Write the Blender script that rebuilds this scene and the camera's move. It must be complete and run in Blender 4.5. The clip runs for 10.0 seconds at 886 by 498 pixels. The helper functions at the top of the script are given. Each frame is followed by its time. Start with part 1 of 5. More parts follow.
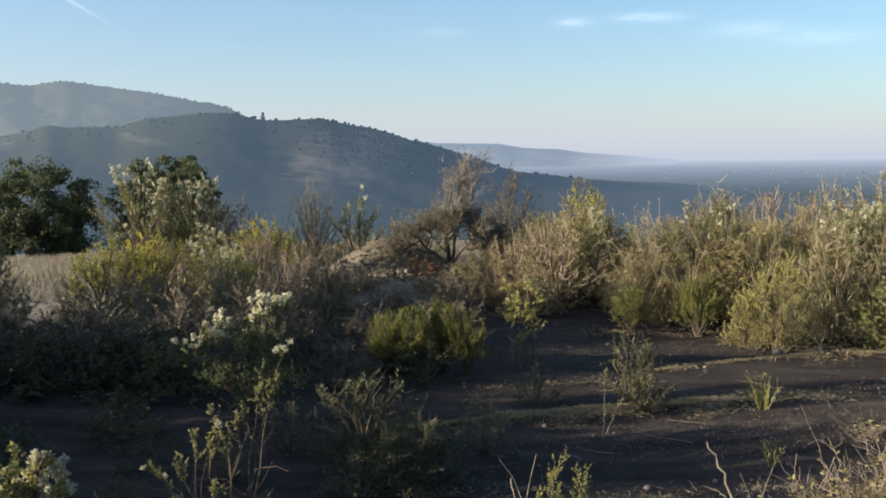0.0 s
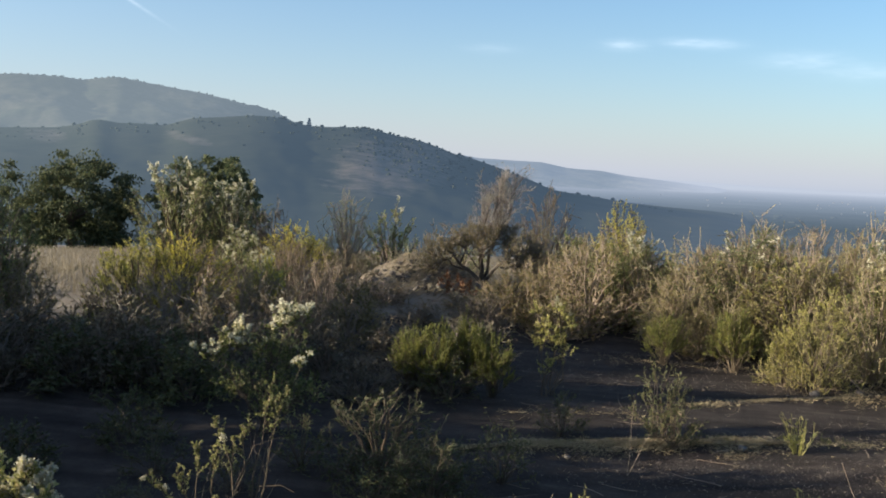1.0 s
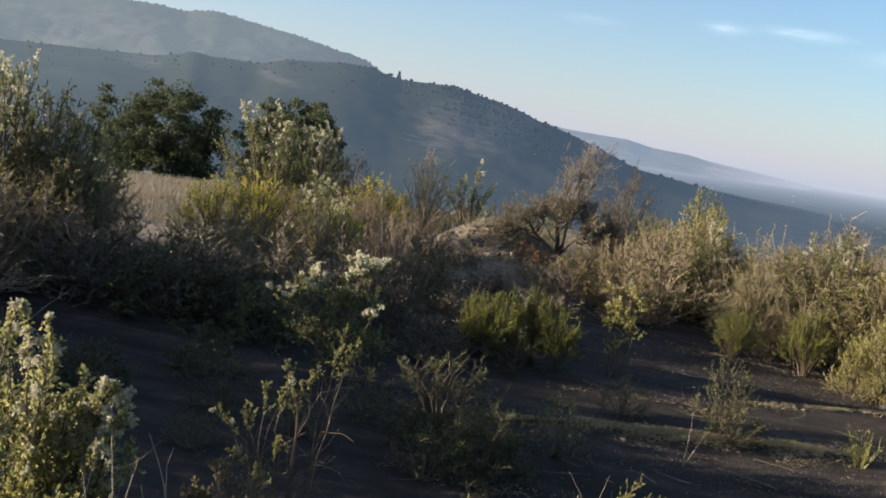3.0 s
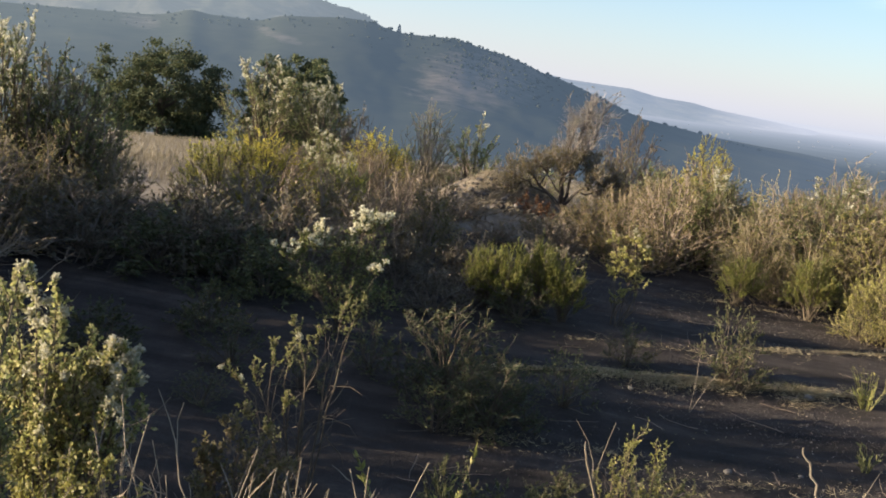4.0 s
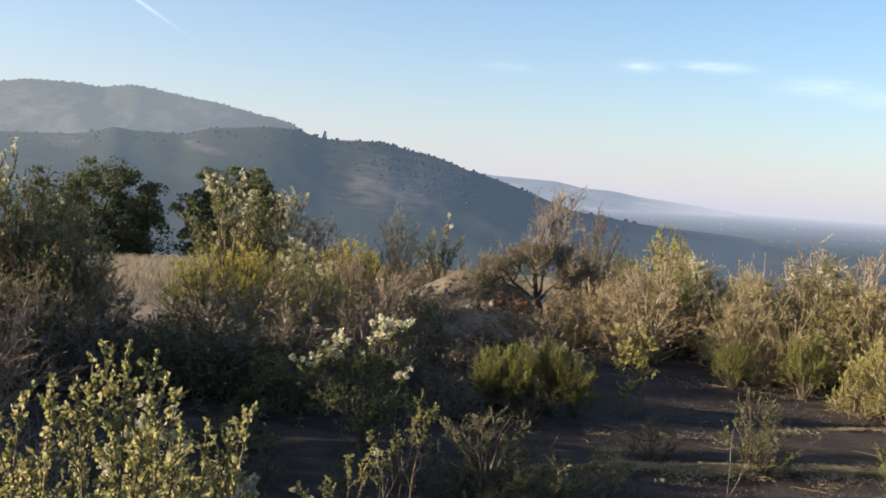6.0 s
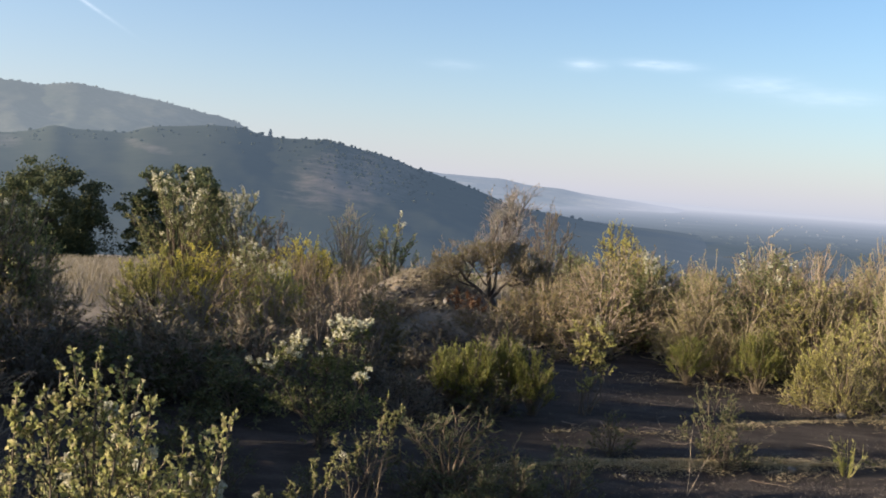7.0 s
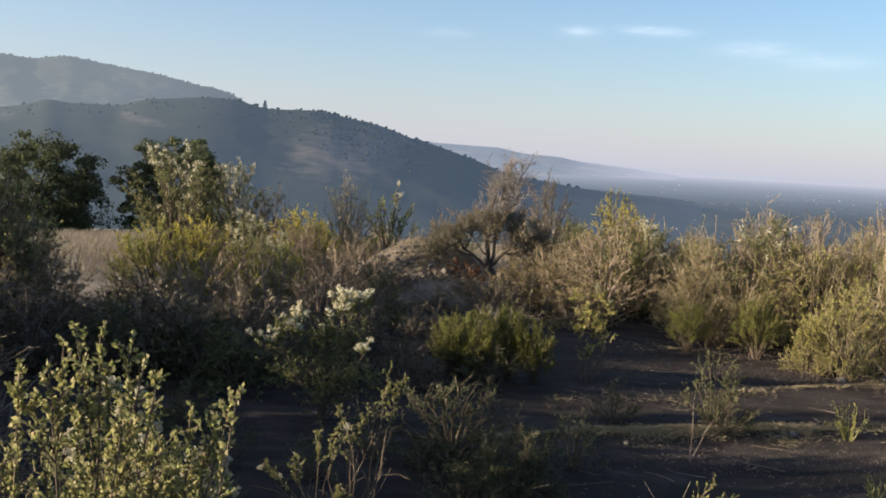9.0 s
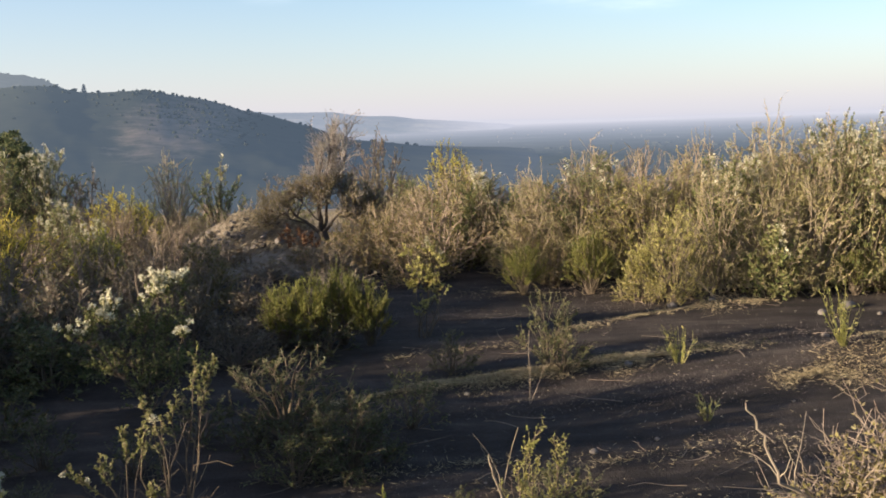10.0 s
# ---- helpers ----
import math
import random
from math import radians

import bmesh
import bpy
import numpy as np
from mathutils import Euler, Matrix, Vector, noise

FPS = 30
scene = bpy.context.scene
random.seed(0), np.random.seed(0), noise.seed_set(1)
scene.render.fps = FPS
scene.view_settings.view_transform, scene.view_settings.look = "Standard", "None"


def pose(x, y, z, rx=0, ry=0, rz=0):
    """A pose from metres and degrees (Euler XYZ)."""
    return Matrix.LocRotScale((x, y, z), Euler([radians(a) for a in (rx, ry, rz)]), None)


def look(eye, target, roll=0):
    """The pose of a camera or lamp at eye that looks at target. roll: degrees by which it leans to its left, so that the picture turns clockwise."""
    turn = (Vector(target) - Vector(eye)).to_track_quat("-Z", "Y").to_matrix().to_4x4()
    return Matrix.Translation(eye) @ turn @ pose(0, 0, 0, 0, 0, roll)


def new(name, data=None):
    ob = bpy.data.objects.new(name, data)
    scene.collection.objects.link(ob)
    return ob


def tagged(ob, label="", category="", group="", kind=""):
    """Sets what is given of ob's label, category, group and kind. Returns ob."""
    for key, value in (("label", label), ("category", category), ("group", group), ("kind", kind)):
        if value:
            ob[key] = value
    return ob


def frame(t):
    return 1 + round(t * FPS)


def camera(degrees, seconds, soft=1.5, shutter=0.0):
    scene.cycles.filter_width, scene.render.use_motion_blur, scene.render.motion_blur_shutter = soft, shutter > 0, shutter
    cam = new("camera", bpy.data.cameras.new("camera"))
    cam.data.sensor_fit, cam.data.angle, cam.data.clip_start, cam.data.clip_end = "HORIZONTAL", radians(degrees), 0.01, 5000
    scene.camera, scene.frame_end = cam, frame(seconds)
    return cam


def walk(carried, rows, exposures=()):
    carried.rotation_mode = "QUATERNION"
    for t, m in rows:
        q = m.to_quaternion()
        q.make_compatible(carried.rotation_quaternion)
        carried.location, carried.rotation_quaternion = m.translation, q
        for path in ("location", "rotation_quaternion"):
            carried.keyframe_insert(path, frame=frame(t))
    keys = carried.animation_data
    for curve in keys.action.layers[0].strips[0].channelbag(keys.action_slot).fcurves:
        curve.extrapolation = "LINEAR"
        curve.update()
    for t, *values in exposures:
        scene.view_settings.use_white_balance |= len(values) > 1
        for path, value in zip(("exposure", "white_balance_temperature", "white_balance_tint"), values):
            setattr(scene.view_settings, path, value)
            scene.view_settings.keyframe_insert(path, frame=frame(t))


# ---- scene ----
cam = camera(47.8, 10.0, soft=1.85)
PATH = [
    (0, (0.431, 0.348, 1.703), (0.161, 2.32, 1.504), -0.8),
    (0.5, (0.447, 0.485, 1.693), (0.186, 2.463, 1.552), 0.2),
    (1, (0.449, 0.543, 1.705), (0.104, 2.506, 1.533), 2.4),
    (1.5, (0.458, 0.572, 1.713), (0.103, 2.532, 1.524), 2.7),
    (2, (0.446, 0.6, 1.707), (0.117, 2.561, 1.487), 3.7),
    (2.5, (0.42, 0.58, 1.71), (0.003, 2.512, 1.405), 7.3),
    (3, (0.416, 0.517, 1.723), (-0.062, 2.441, 1.464), 8.4),
    (3.2, (0.418, 0.514, 1.725), (-0.062, 2.437, 1.455), 8.3),
    (4.3, (0.426, 0.516, 1.704), (-0.045, 2.427, 1.348), 5.6),
    (4.5, (0.444, 0.483, 1.692), (-0.012, 2.404, 1.37), 3.6),
    (5, (0.411, 0.407, 1.703), (-0.045, 2.335, 1.43), 5.2),
    (5.5, (0.188, 0.378, 1.696), (-0.244, 2.324, 1.532), 5.2),
    (5.7, (0.056, 0.378, 1.701), (-0.357, 2.33, 1.554), 4.6),
    (6.8, (-0.162, 0.416, 1.699), (-0.428, 2.393, 1.558), 3.8),
    (7, (-0.155, 0.429, 1.694), (-0.421, 2.406, 1.5555), 3.7),
    (7.5, (-0.164, 0.436, 1.69), (-0.404, 2.416, 1.5485), 3.4),
    (8, (-0.17, 0.44, 1.688), (-0.42, 2.419, 1.5445), 3.6),
    (8.5, (-0.179, 0.451, 1.687), (-0.431, 2.426, 1.4975), 3.6),
    (9, (-0.177, 0.458, 1.689), (-0.433, 2.432, 1.4905), 3),
    (9.5, (-0.149, 0.576, 1.646), (-0.245, 2.558, 1.402), -0.4),
    (9.6, (-0.127, 0.595, 1.633), (-0.097, 2.568, 1.303), -0.7),
    (9.7, (-0.087, 0.619, 1.614), (0.047, 2.576, 1.222), -0.9),
    (9.8, (-0.072, 0.643, 1.609), (0.096, 2.595, 1.205), -1.4),
    (9.9, (-0.066, 0.664, 1.615), (0.062, 2.63, 1.269), -1.7),
    (10, (-0.03, 0.669, 1.648), (0.018, 2.65, 1.378), -2.1),
]
EXPOSURES = [(0, 1.55, 5600, 4), (2.5, 1.43, 5650, 6), (4.5, 1.87, 5950, 9), (5.5, 1.77, 5980, 10), (7.5, 1.55, 5820, 9), (9.2, 1.50, 5850, 10), (9.7, 1.50, 5950, 10), (10, 1.76, 6100, 11)]
walk(cam, [(t, look(eye, target, roll)) for t, eye, target, roll in PATH], EXPOSURES)

# ---- sky, sun, exposure ----
SUN_AZ, SUN_EL = radians(-109), radians(10.6)      # azimuth from +y towards +x
to_sun = Vector((math.sin(SUN_AZ) * math.cos(SUN_EL), math.cos(SUN_AZ) * math.cos(SUN_EL), math.sin(SUN_EL)))
lamp = bpy.data.lights.new("sun", "SUN")
lamp.energy, lamp.angle, lamp.color = 5.0, radians(0.6), (1.0, 0.80, 0.56)
sun = new("sun", lamp)
sun.matrix_world = look(to_sun * 50, (0, 0, 0))


def link_math(nt, op, a, b=None, c=None):
    n = nt.nodes.new("ShaderNodeMath")
    n.operation = op
    for k, v in enumerate((a, b, c)):
        if v is None:
            continue
        if isinstance(v, (int, float)):
            n.inputs[k].default_value = v
        else:
            nt.links.new(v, n.inputs[k])
    return n.outputs[0]


def make_world():
    world = bpy.data.worlds.new("sky")
    scene.world = world
    world.use_nodes = True
    nt = world.node_tree
    nt.nodes.clear()
    out = nt.nodes.new("ShaderNodeOutputWorld")
    bg = nt.nodes.new("ShaderNodeBackground")
    sky = nt.nodes.new("ShaderNodeTexSky")
    sky.sky_type, sky.sun_disc = "NISHITA", False
    sky.sun_elevation, sky.sun_rotation = SUN_EL, SUN_AZ
    sky.altitude, sky.air_density, sky.dust_density, sky.ozone_density = 0, 1.0, 0.4, 3.0
    bg.inputs["Strength"].default_value = 0.072
    co = nt.nodes.new("ShaderNodeTexCoord")
    sep = nt.nodes.new("ShaderNodeSeparateXYZ")
    nt.links.new(co.outputs["Generated"], sep.inputs[0])
    az = link_math(nt, "ARCTAN2", sep.outputs[0], sep.outputs[1])
    el = link_math(nt, "ARCSINE", sep.outputs[2])
    comb = nt.nodes.new("ShaderNodeCombineXYZ")
    nt.links.new(link_math(nt, "MULTIPLY", az, 55.0), comb.inputs[0])
    nt.links.new(link_math(nt, "MULTIPLY", el, 260.0), comb.inputs[1])
    no = nt.nodes.new("ShaderNodeTexNoise")
    no.inputs["Scale"].default_value, no.inputs["Detail"].default_value = 1.0, 5.0
    nt.links.new(comb.outputs[0], no.inputs["Vector"])
    total = None
    # thin cirrus wisps and a vapour trail: azimuth, elevation, half width, half height (degrees), weight, slope
    for a, e, wa, we, k, tilt in CIRRUS:
        u = link_math(nt, "DIVIDE", link_math(nt, "SUBTRACT", az, radians(a)), radians(wa))
        v = link_math(nt, "MULTIPLY_ADD", link_math(nt, "SUBTRACT", az, radians(a)), -tilt, link_math(nt, "SUBTRACT", el, radians(e)))
        v = link_math(nt, "DIVIDE", v, radians(we))
        d = link_math(nt, "ADD", link_math(nt, "MULTIPLY", u, u), link_math(nt, "MULTIPLY", v, v))
        m = link_math(nt, "MULTIPLY", link_math(nt, "EXPONENT", link_math(nt, "MULTIPLY", d, -1.0)), k)
        total = m if total is None else link_math(nt, "ADD", total, m)
    cover = link_math(nt, "MULTIPLY", total, link_math(nt, "MULTIPLY", no.outputs["Fac"], 1.7))
    mix = nt.nodes.new("ShaderNodeMix")
    mix.data_type = "RGBA"
    nt.links.new(cover, mix.inputs["Factor"])
    # pale haze low over the horizon, all round
    haze = nt.nodes.new("ShaderNodeMix")
    haze.data_type = "RGBA"
    low = link_math(nt, "EXPONENT", link_math(nt, "MULTIPLY", link_math(nt, "MAXIMUM", el, 0.0), -1.0 / radians(5.0)))
    away = link_math(nt, "COSINE", link_math(nt, "SUBTRACT", az, SUN_AZ))
    glow = link_math(nt, "POWER", link_math(nt, "MULTIPLY_ADD", away, 0.5, 0.5), 2.0)      # the lit air on the sun's side
    nt.links.new(link_math(nt, "MULTIPLY_ADD", low, 0.70, link_math(nt, "MULTIPLY_ADD", glow, 0.42, 0.03)), haze.inputs["Factor"])
    haze.clamp_factor = True
    nt.links.new(sky.outputs[0], haze.inputs["A"])
    haze.inputs["B"].default_value = HAZE
    # the thickest air, just on the horizon
    smoke = nt.nodes.new("ShaderNodeMix")
    smoke.data_type = "RGBA"
    lowest = link_math(nt, "EXPONENT", link_math(nt, "MULTIPLY", link_math(nt, "MAXIMUM", link_math(nt, "ADD", el, radians(0.7)), 0.0), -1.0 / radians(0.45)))
    nt.links.new(link_math(nt, "MULTIPLY", lowest, 0.95), smoke.inputs["Factor"])
    nt.links.new(haze.outputs["Result"], smoke.inputs["A"])
    smoke.inputs["B"].default_value = (2.95, 2.86, 3.06, 1)
    nt.links.new(smoke.outputs["Result"], mix.inputs["A"])
    mix.inputs["B"].default_value = (7.5, 7.3, 7.2, 1)
    nt.links.new(mix.outputs["Result"], bg.inputs["Color"])
    nt.links.new(bg.outputs[0], out.inputs[0])


HAZE = (3.6, 3.35, 3.55, 1)
CIRRUS = [(-0.3, 6.9, 1.0, 0.27, 0.20, 0), (3.0, 7.1, 1.2, 0.22, 0.17, 0), (4.6, 7.0, 1.3, 0.26, 0.15, 0), (9.2, 6.2, 2.0, 0.42, 0.15, 0), (12.8, 5.6, 2.4, 0.40, 0.12, 0), (-7.7, 6.5, 1.3, 0.25, 0.07, 0), (-28.2, 8.3, 1.7, 0.10, 0.22, -0.58)]
make_world()


# ---- materials ----
def material(name, rough=0.8, spec=0.3):
    m = bpy.data.materials.new(name)
    m.use_nodes = True
    nt = m.node_tree
    b = nt.nodes["Principled BSDF"]
    b.inputs["Roughness"].default_value = rough
    b.inputs["Specular IOR Level"].default_value = spec
    return m, nt, b


def ramp(nt, fac, stops):
    n = nt.nodes.new("ShaderNodeValToRGB")
    while len(n.color_ramp.elements) < len(stops):
        n.color_ramp.elements.new(0.5)
    for e, (p, c) in zip(n.color_ramp.elements, stops):
        e.position, e.color = p, (*c, 1)
    nt.links.new(fac, n.inputs[0])
    return n.outputs[0]


def noise_node(nt, scale, detail=4.0, rough=0.55, space="Object"):
    co = nt.nodes.new("ShaderNodeTexCoord")
    n = nt.nodes.new("ShaderNodeTexNoise")
    n.inputs["Scale"].default_value, n.inputs["Detail"].default_value, n.inputs["Roughness"].default_value = scale, detail, rough
    nt.links.new(co.outputs[space], n.inputs["Vector"])
    return n.outputs["Fac"]


def bump(nt, b, height, strength=0.5, distance=0.02):
    n = nt.nodes.new("ShaderNodeBump")
    n.inputs["Strength"].default_value, n.inputs["Distance"].default_value = strength, distance
    nt.links.new(height, n.inputs["Height"])
    nt.links.new(n.outputs[0], b.inputs["Normal"])


def multiply_color(nt, color, fac):
    n = nt.nodes.new("ShaderNodeVectorMath")
    n.operation = "SCALE"
    nt.links.new(color, n.inputs[0])
    nt.links.new(fac, n.inputs["Scale"])
    return n.outputs[0]


def leaf_material(name, stops, through_light=0.35, rough=0.55):
    m, nt, b = material(name, rough, 0.35)
    geo = nt.nodes.new("ShaderNodeNewGeometry")
    info = nt.nodes.new("ShaderNodeObjectInfo")
    col = ramp(nt, geo.outputs["Random Per Island"], stops)
    k = link_math(nt, "MULTIPLY_ADD", info.outputs["Random"], 0.5, 0.75)
    col = multiply_color(nt, col, k)
    nt.links.new(col, b.inputs["Base Color"])
    tr = nt.nodes.new("ShaderNodeBsdfTranslucent")
    nt.links.new(col, tr.inputs["Color"])
    mix = nt.nodes.new("ShaderNodeMixShader")
    mix.inputs[0].default_value = through_light
    nt.links.new(b.outputs[0], mix.inputs[1])
    nt.links.new(tr.outputs[0], mix.inputs[2])
    nt.links.new(mix.outputs[0], nt.nodes["Material Output"].inputs["Surface"])
    return m


def twig_material(name, dark, light):
    m, nt, b = material(name, 0.85, 0.2)
    geo = nt.nodes.new("ShaderNodeNewGeometry")
    n1 = noise_node(nt, 30.0)
    f = link_math(nt, "ADD", link_math(nt, "MULTIPLY", n1, 0.6), link_math(nt, "MULTIPLY", geo.outputs["Random Per Island"], 0.4))
    nt.links.new(ramp(nt, f, [(0.25, dark), (0.75, light)]), b.inputs["Base Color"])
    return m


COYOTE_LEAF = leaf_material("coyote_leaf", [(0.0, (0.0971, 0.1201, 0.0358)), (0.5, (0.1897, 0.1983, 0.0676)), (0.85, (0.2868, 0.271, 0.1114)), (1.0, (0.3178, 0.259, 0.1294))], 0.55)
GOLD_LEAF = leaf_material("gold_leaf", [(0.0, (0.14, 0.145, 0.035)), (0.5, (0.235, 0.225, 0.0575)), (1.0, (0.34, 0.295, 0.1063))])
FEATHER_LEAF = leaf_material("feather_leaf", [(0.0, (0.0765, 0.0848, 0.0167)), (0.6, (0.1276, 0.1292, 0.0268)), (1.0, (0.185, 0.1622, 0.0418))], 0.42)
BUSH_LEAF = leaf_material("bush_leaf", [(0.0, (0.1472, 0.1582, 0.0497)), (0.5, (0.2668, 0.2558, 0.0894)), (0.85, (0.3864, 0.345, 0.1553)), (1.0, (0.4048, 0.322, 0.1863))], 0.55)
YELLOW_LEAF = leaf_material("yellow_leaf", [(0.0, (0.242, 0.216, 0.03)), (0.5, (0.396, 0.3402, 0.045)), (1.0, (0.517, 0.432, 0.085))], 0.45)
GOLD_FLOWER = leaf_material("gold_flower", [(0.0, (0.32, 0.30, 0.045)), (0.6, (0.43, 0.39, 0.06)), (1.0, (0.50, 0.43, 0.10))], 0.4)
SAGE_LEAF = leaf_material("sage_leaf", [(0.0, (0.1299, 0.1056, 0.0464)), (0.45, (0.2146, 0.1676, 0.0876)), (0.85, (0.3106, 0.2305, 0.1442)), (1.0, (0.2823, 0.1885, 0.1288))])
TAN_LEAF = leaf_material("tan_leaf", [(0.0, (0.19, 0.175, 0.045)), (0.5, (0.28, 0.235, 0.08)), (1.0, (0.36, 0.29, 0.14))])
BRUSH_LEAF = leaf_material("brush_leaf", [(0.0, (0.102, 0.0922, 0.0324)), (0.5, (0.1795, 0.1477, 0.06)), (0.9, (0.2692, 0.2084, 0.1013)), (1.0, (0.2774, 0.1937, 0.1175))], 0.45)
ASH_LEAF = leaf_material("ash_leaf", [(0.0, (0.0723, 0.0635, 0.0336)), (0.45, (0.1218, 0.1033, 0.062)), (0.85, (0.1845, 0.1513, 0.1063)), (1.0, (0.1624, 0.1218, 0.093))])
TANGLE_LEAF = leaf_material("tangle_leaf", [(0.0, (0.1309, 0.1292, 0.0377)), (0.4, (0.2226, 0.2057, 0.0684)), (0.8, (0.323, 0.2822, 0.1198)), (1.0, (0.3579, 0.3013, 0.1506))], 0.4)
PALE_LEAF = leaf_material("pale_leaf", [(0.0, (0.1953, 0.1918, 0.0459)), (0.5, (0.3272, 0.2978, 0.0791)), (1.0, (0.4687, 0.4038, 0.1503))])
GREEN_LEAF = leaf_material("green_leaf", [(0.0, (0.0494, 0.0585, 0.0227)), (0.6, (0.0871, 0.0897, 0.0309)), (1.0, (0.1339, 0.1209, 0.0504))])
SOFT_LEAF = leaf_material("soft_leaf", [(0.0, (0.0541, 0.0645, 0.024)), (0.6, (0.0915, 0.0978, 0.036)), (1.0, (0.1404, 0.1331, 0.056))])
OAK_LEAF = leaf_material("oak_leaf", [(0.0, (0.0525, 0.0694, 0.0325)), (0.7, (0.0938, 0.1064, 0.045)), (1.0, (0.15, 0.1434, 0.0625))], 0.35, 0.85)
RUST_LEAF = leaf_material("rust_leaf", [(0.0, (0.09, 0.045, 0.022)), (0.6, (0.17, 0.085, 0.040)), (1.0, (0.27, 0.17, 0.09))], 0.25, 0.8)
TUFT = leaf_material("seed_tuft", [(0.0, (0.44, 0.40, 0.245)), (0.5, (0.55, 0.51, 0.36)), (1.0, (0.68, 0.64, 0.51))], 0.5, 0.9)
STRAW = leaf_material("straw", [(0.0, (0.18, 0.145, 0.092)), (0.6, (0.24, 0.20, 0.135)), (1.0, (0.30, 0.26, 0.19))], 0.3, 0.8)
LITTER = leaf_material("litter", [(0.0, (0.15, 0.115, 0.064)), (0.6, (0.29, 0.23, 0.125)), (1.0, (0.48, 0.40, 0.25))], 0.15, 0.85)
CRUMB = leaf_material("crumb", [(0.0, (0.034, 0.0263, 0.0238)), (0.55, (0.0714, 0.0561, 0.0485)), (0.9, (0.1275, 0.102, 0.085)), (1.0, (0.272, 0.2295, 0.1955))], 0.05, 0.9)
TWIG = twig_material("brown_twig", (0.050, 0.037, 0.027), (0.143, 0.111, 0.075))
SAGE_TWIG = twig_material("grey_brown_twig", (0.118, 0.087, 0.065), (0.315, 0.246, 0.184))
TANGLE_TWIG = twig_material("tan_twig", (0.115, 0.086, 0.060), (0.32, 0.255, 0.175))
ASH_TWIG = twig_material("ash_twig", (0.085, 0.063, 0.047), (0.22, 0.175, 0.135))
GREY_TWIG = twig_material("grey_twig", (0.12, 0.102, 0.088), (0.30, 0.26, 0.225))
DEAD_TWIG = twig_material("bleached_twig", (0.114, 0.089, 0.064), (0.271, 0.221, 0.161))
BARK = twig_material("bark", (0.036, 0.029, 0.023), (0.100, 0.079, 0.061))


def stone_material(name, k):
    m, nt, b = material(name, 0.85, 0.3)
    geo = nt.nodes.new("ShaderNodeNewGeometry")
    n1 = noise_node(nt, 40.0, 6)
    f = link_math(nt, "ADD", link_math(nt, "MULTIPLY", n1, 0.5), link_math(nt, "MULTIPLY", geo.outputs["Random Per Island"], 0.5))
    nt.links.new(ramp(nt, f, [(0.2, (0.07 * k, 0.058 * k, 0.048 * k)), (0.55, (0.16 * k, 0.135 * k, 0.115 * k)), (0.9, (0.32 * k, 0.285 * k, 0.25 * k))]), b.inputs["Base Color"])
    bump(nt, b, n1, 0.5, 0.01)
    return m


STONE = stone_material("stone", 0.62)
PEBBLE = stone_material("pebble", 0.55)


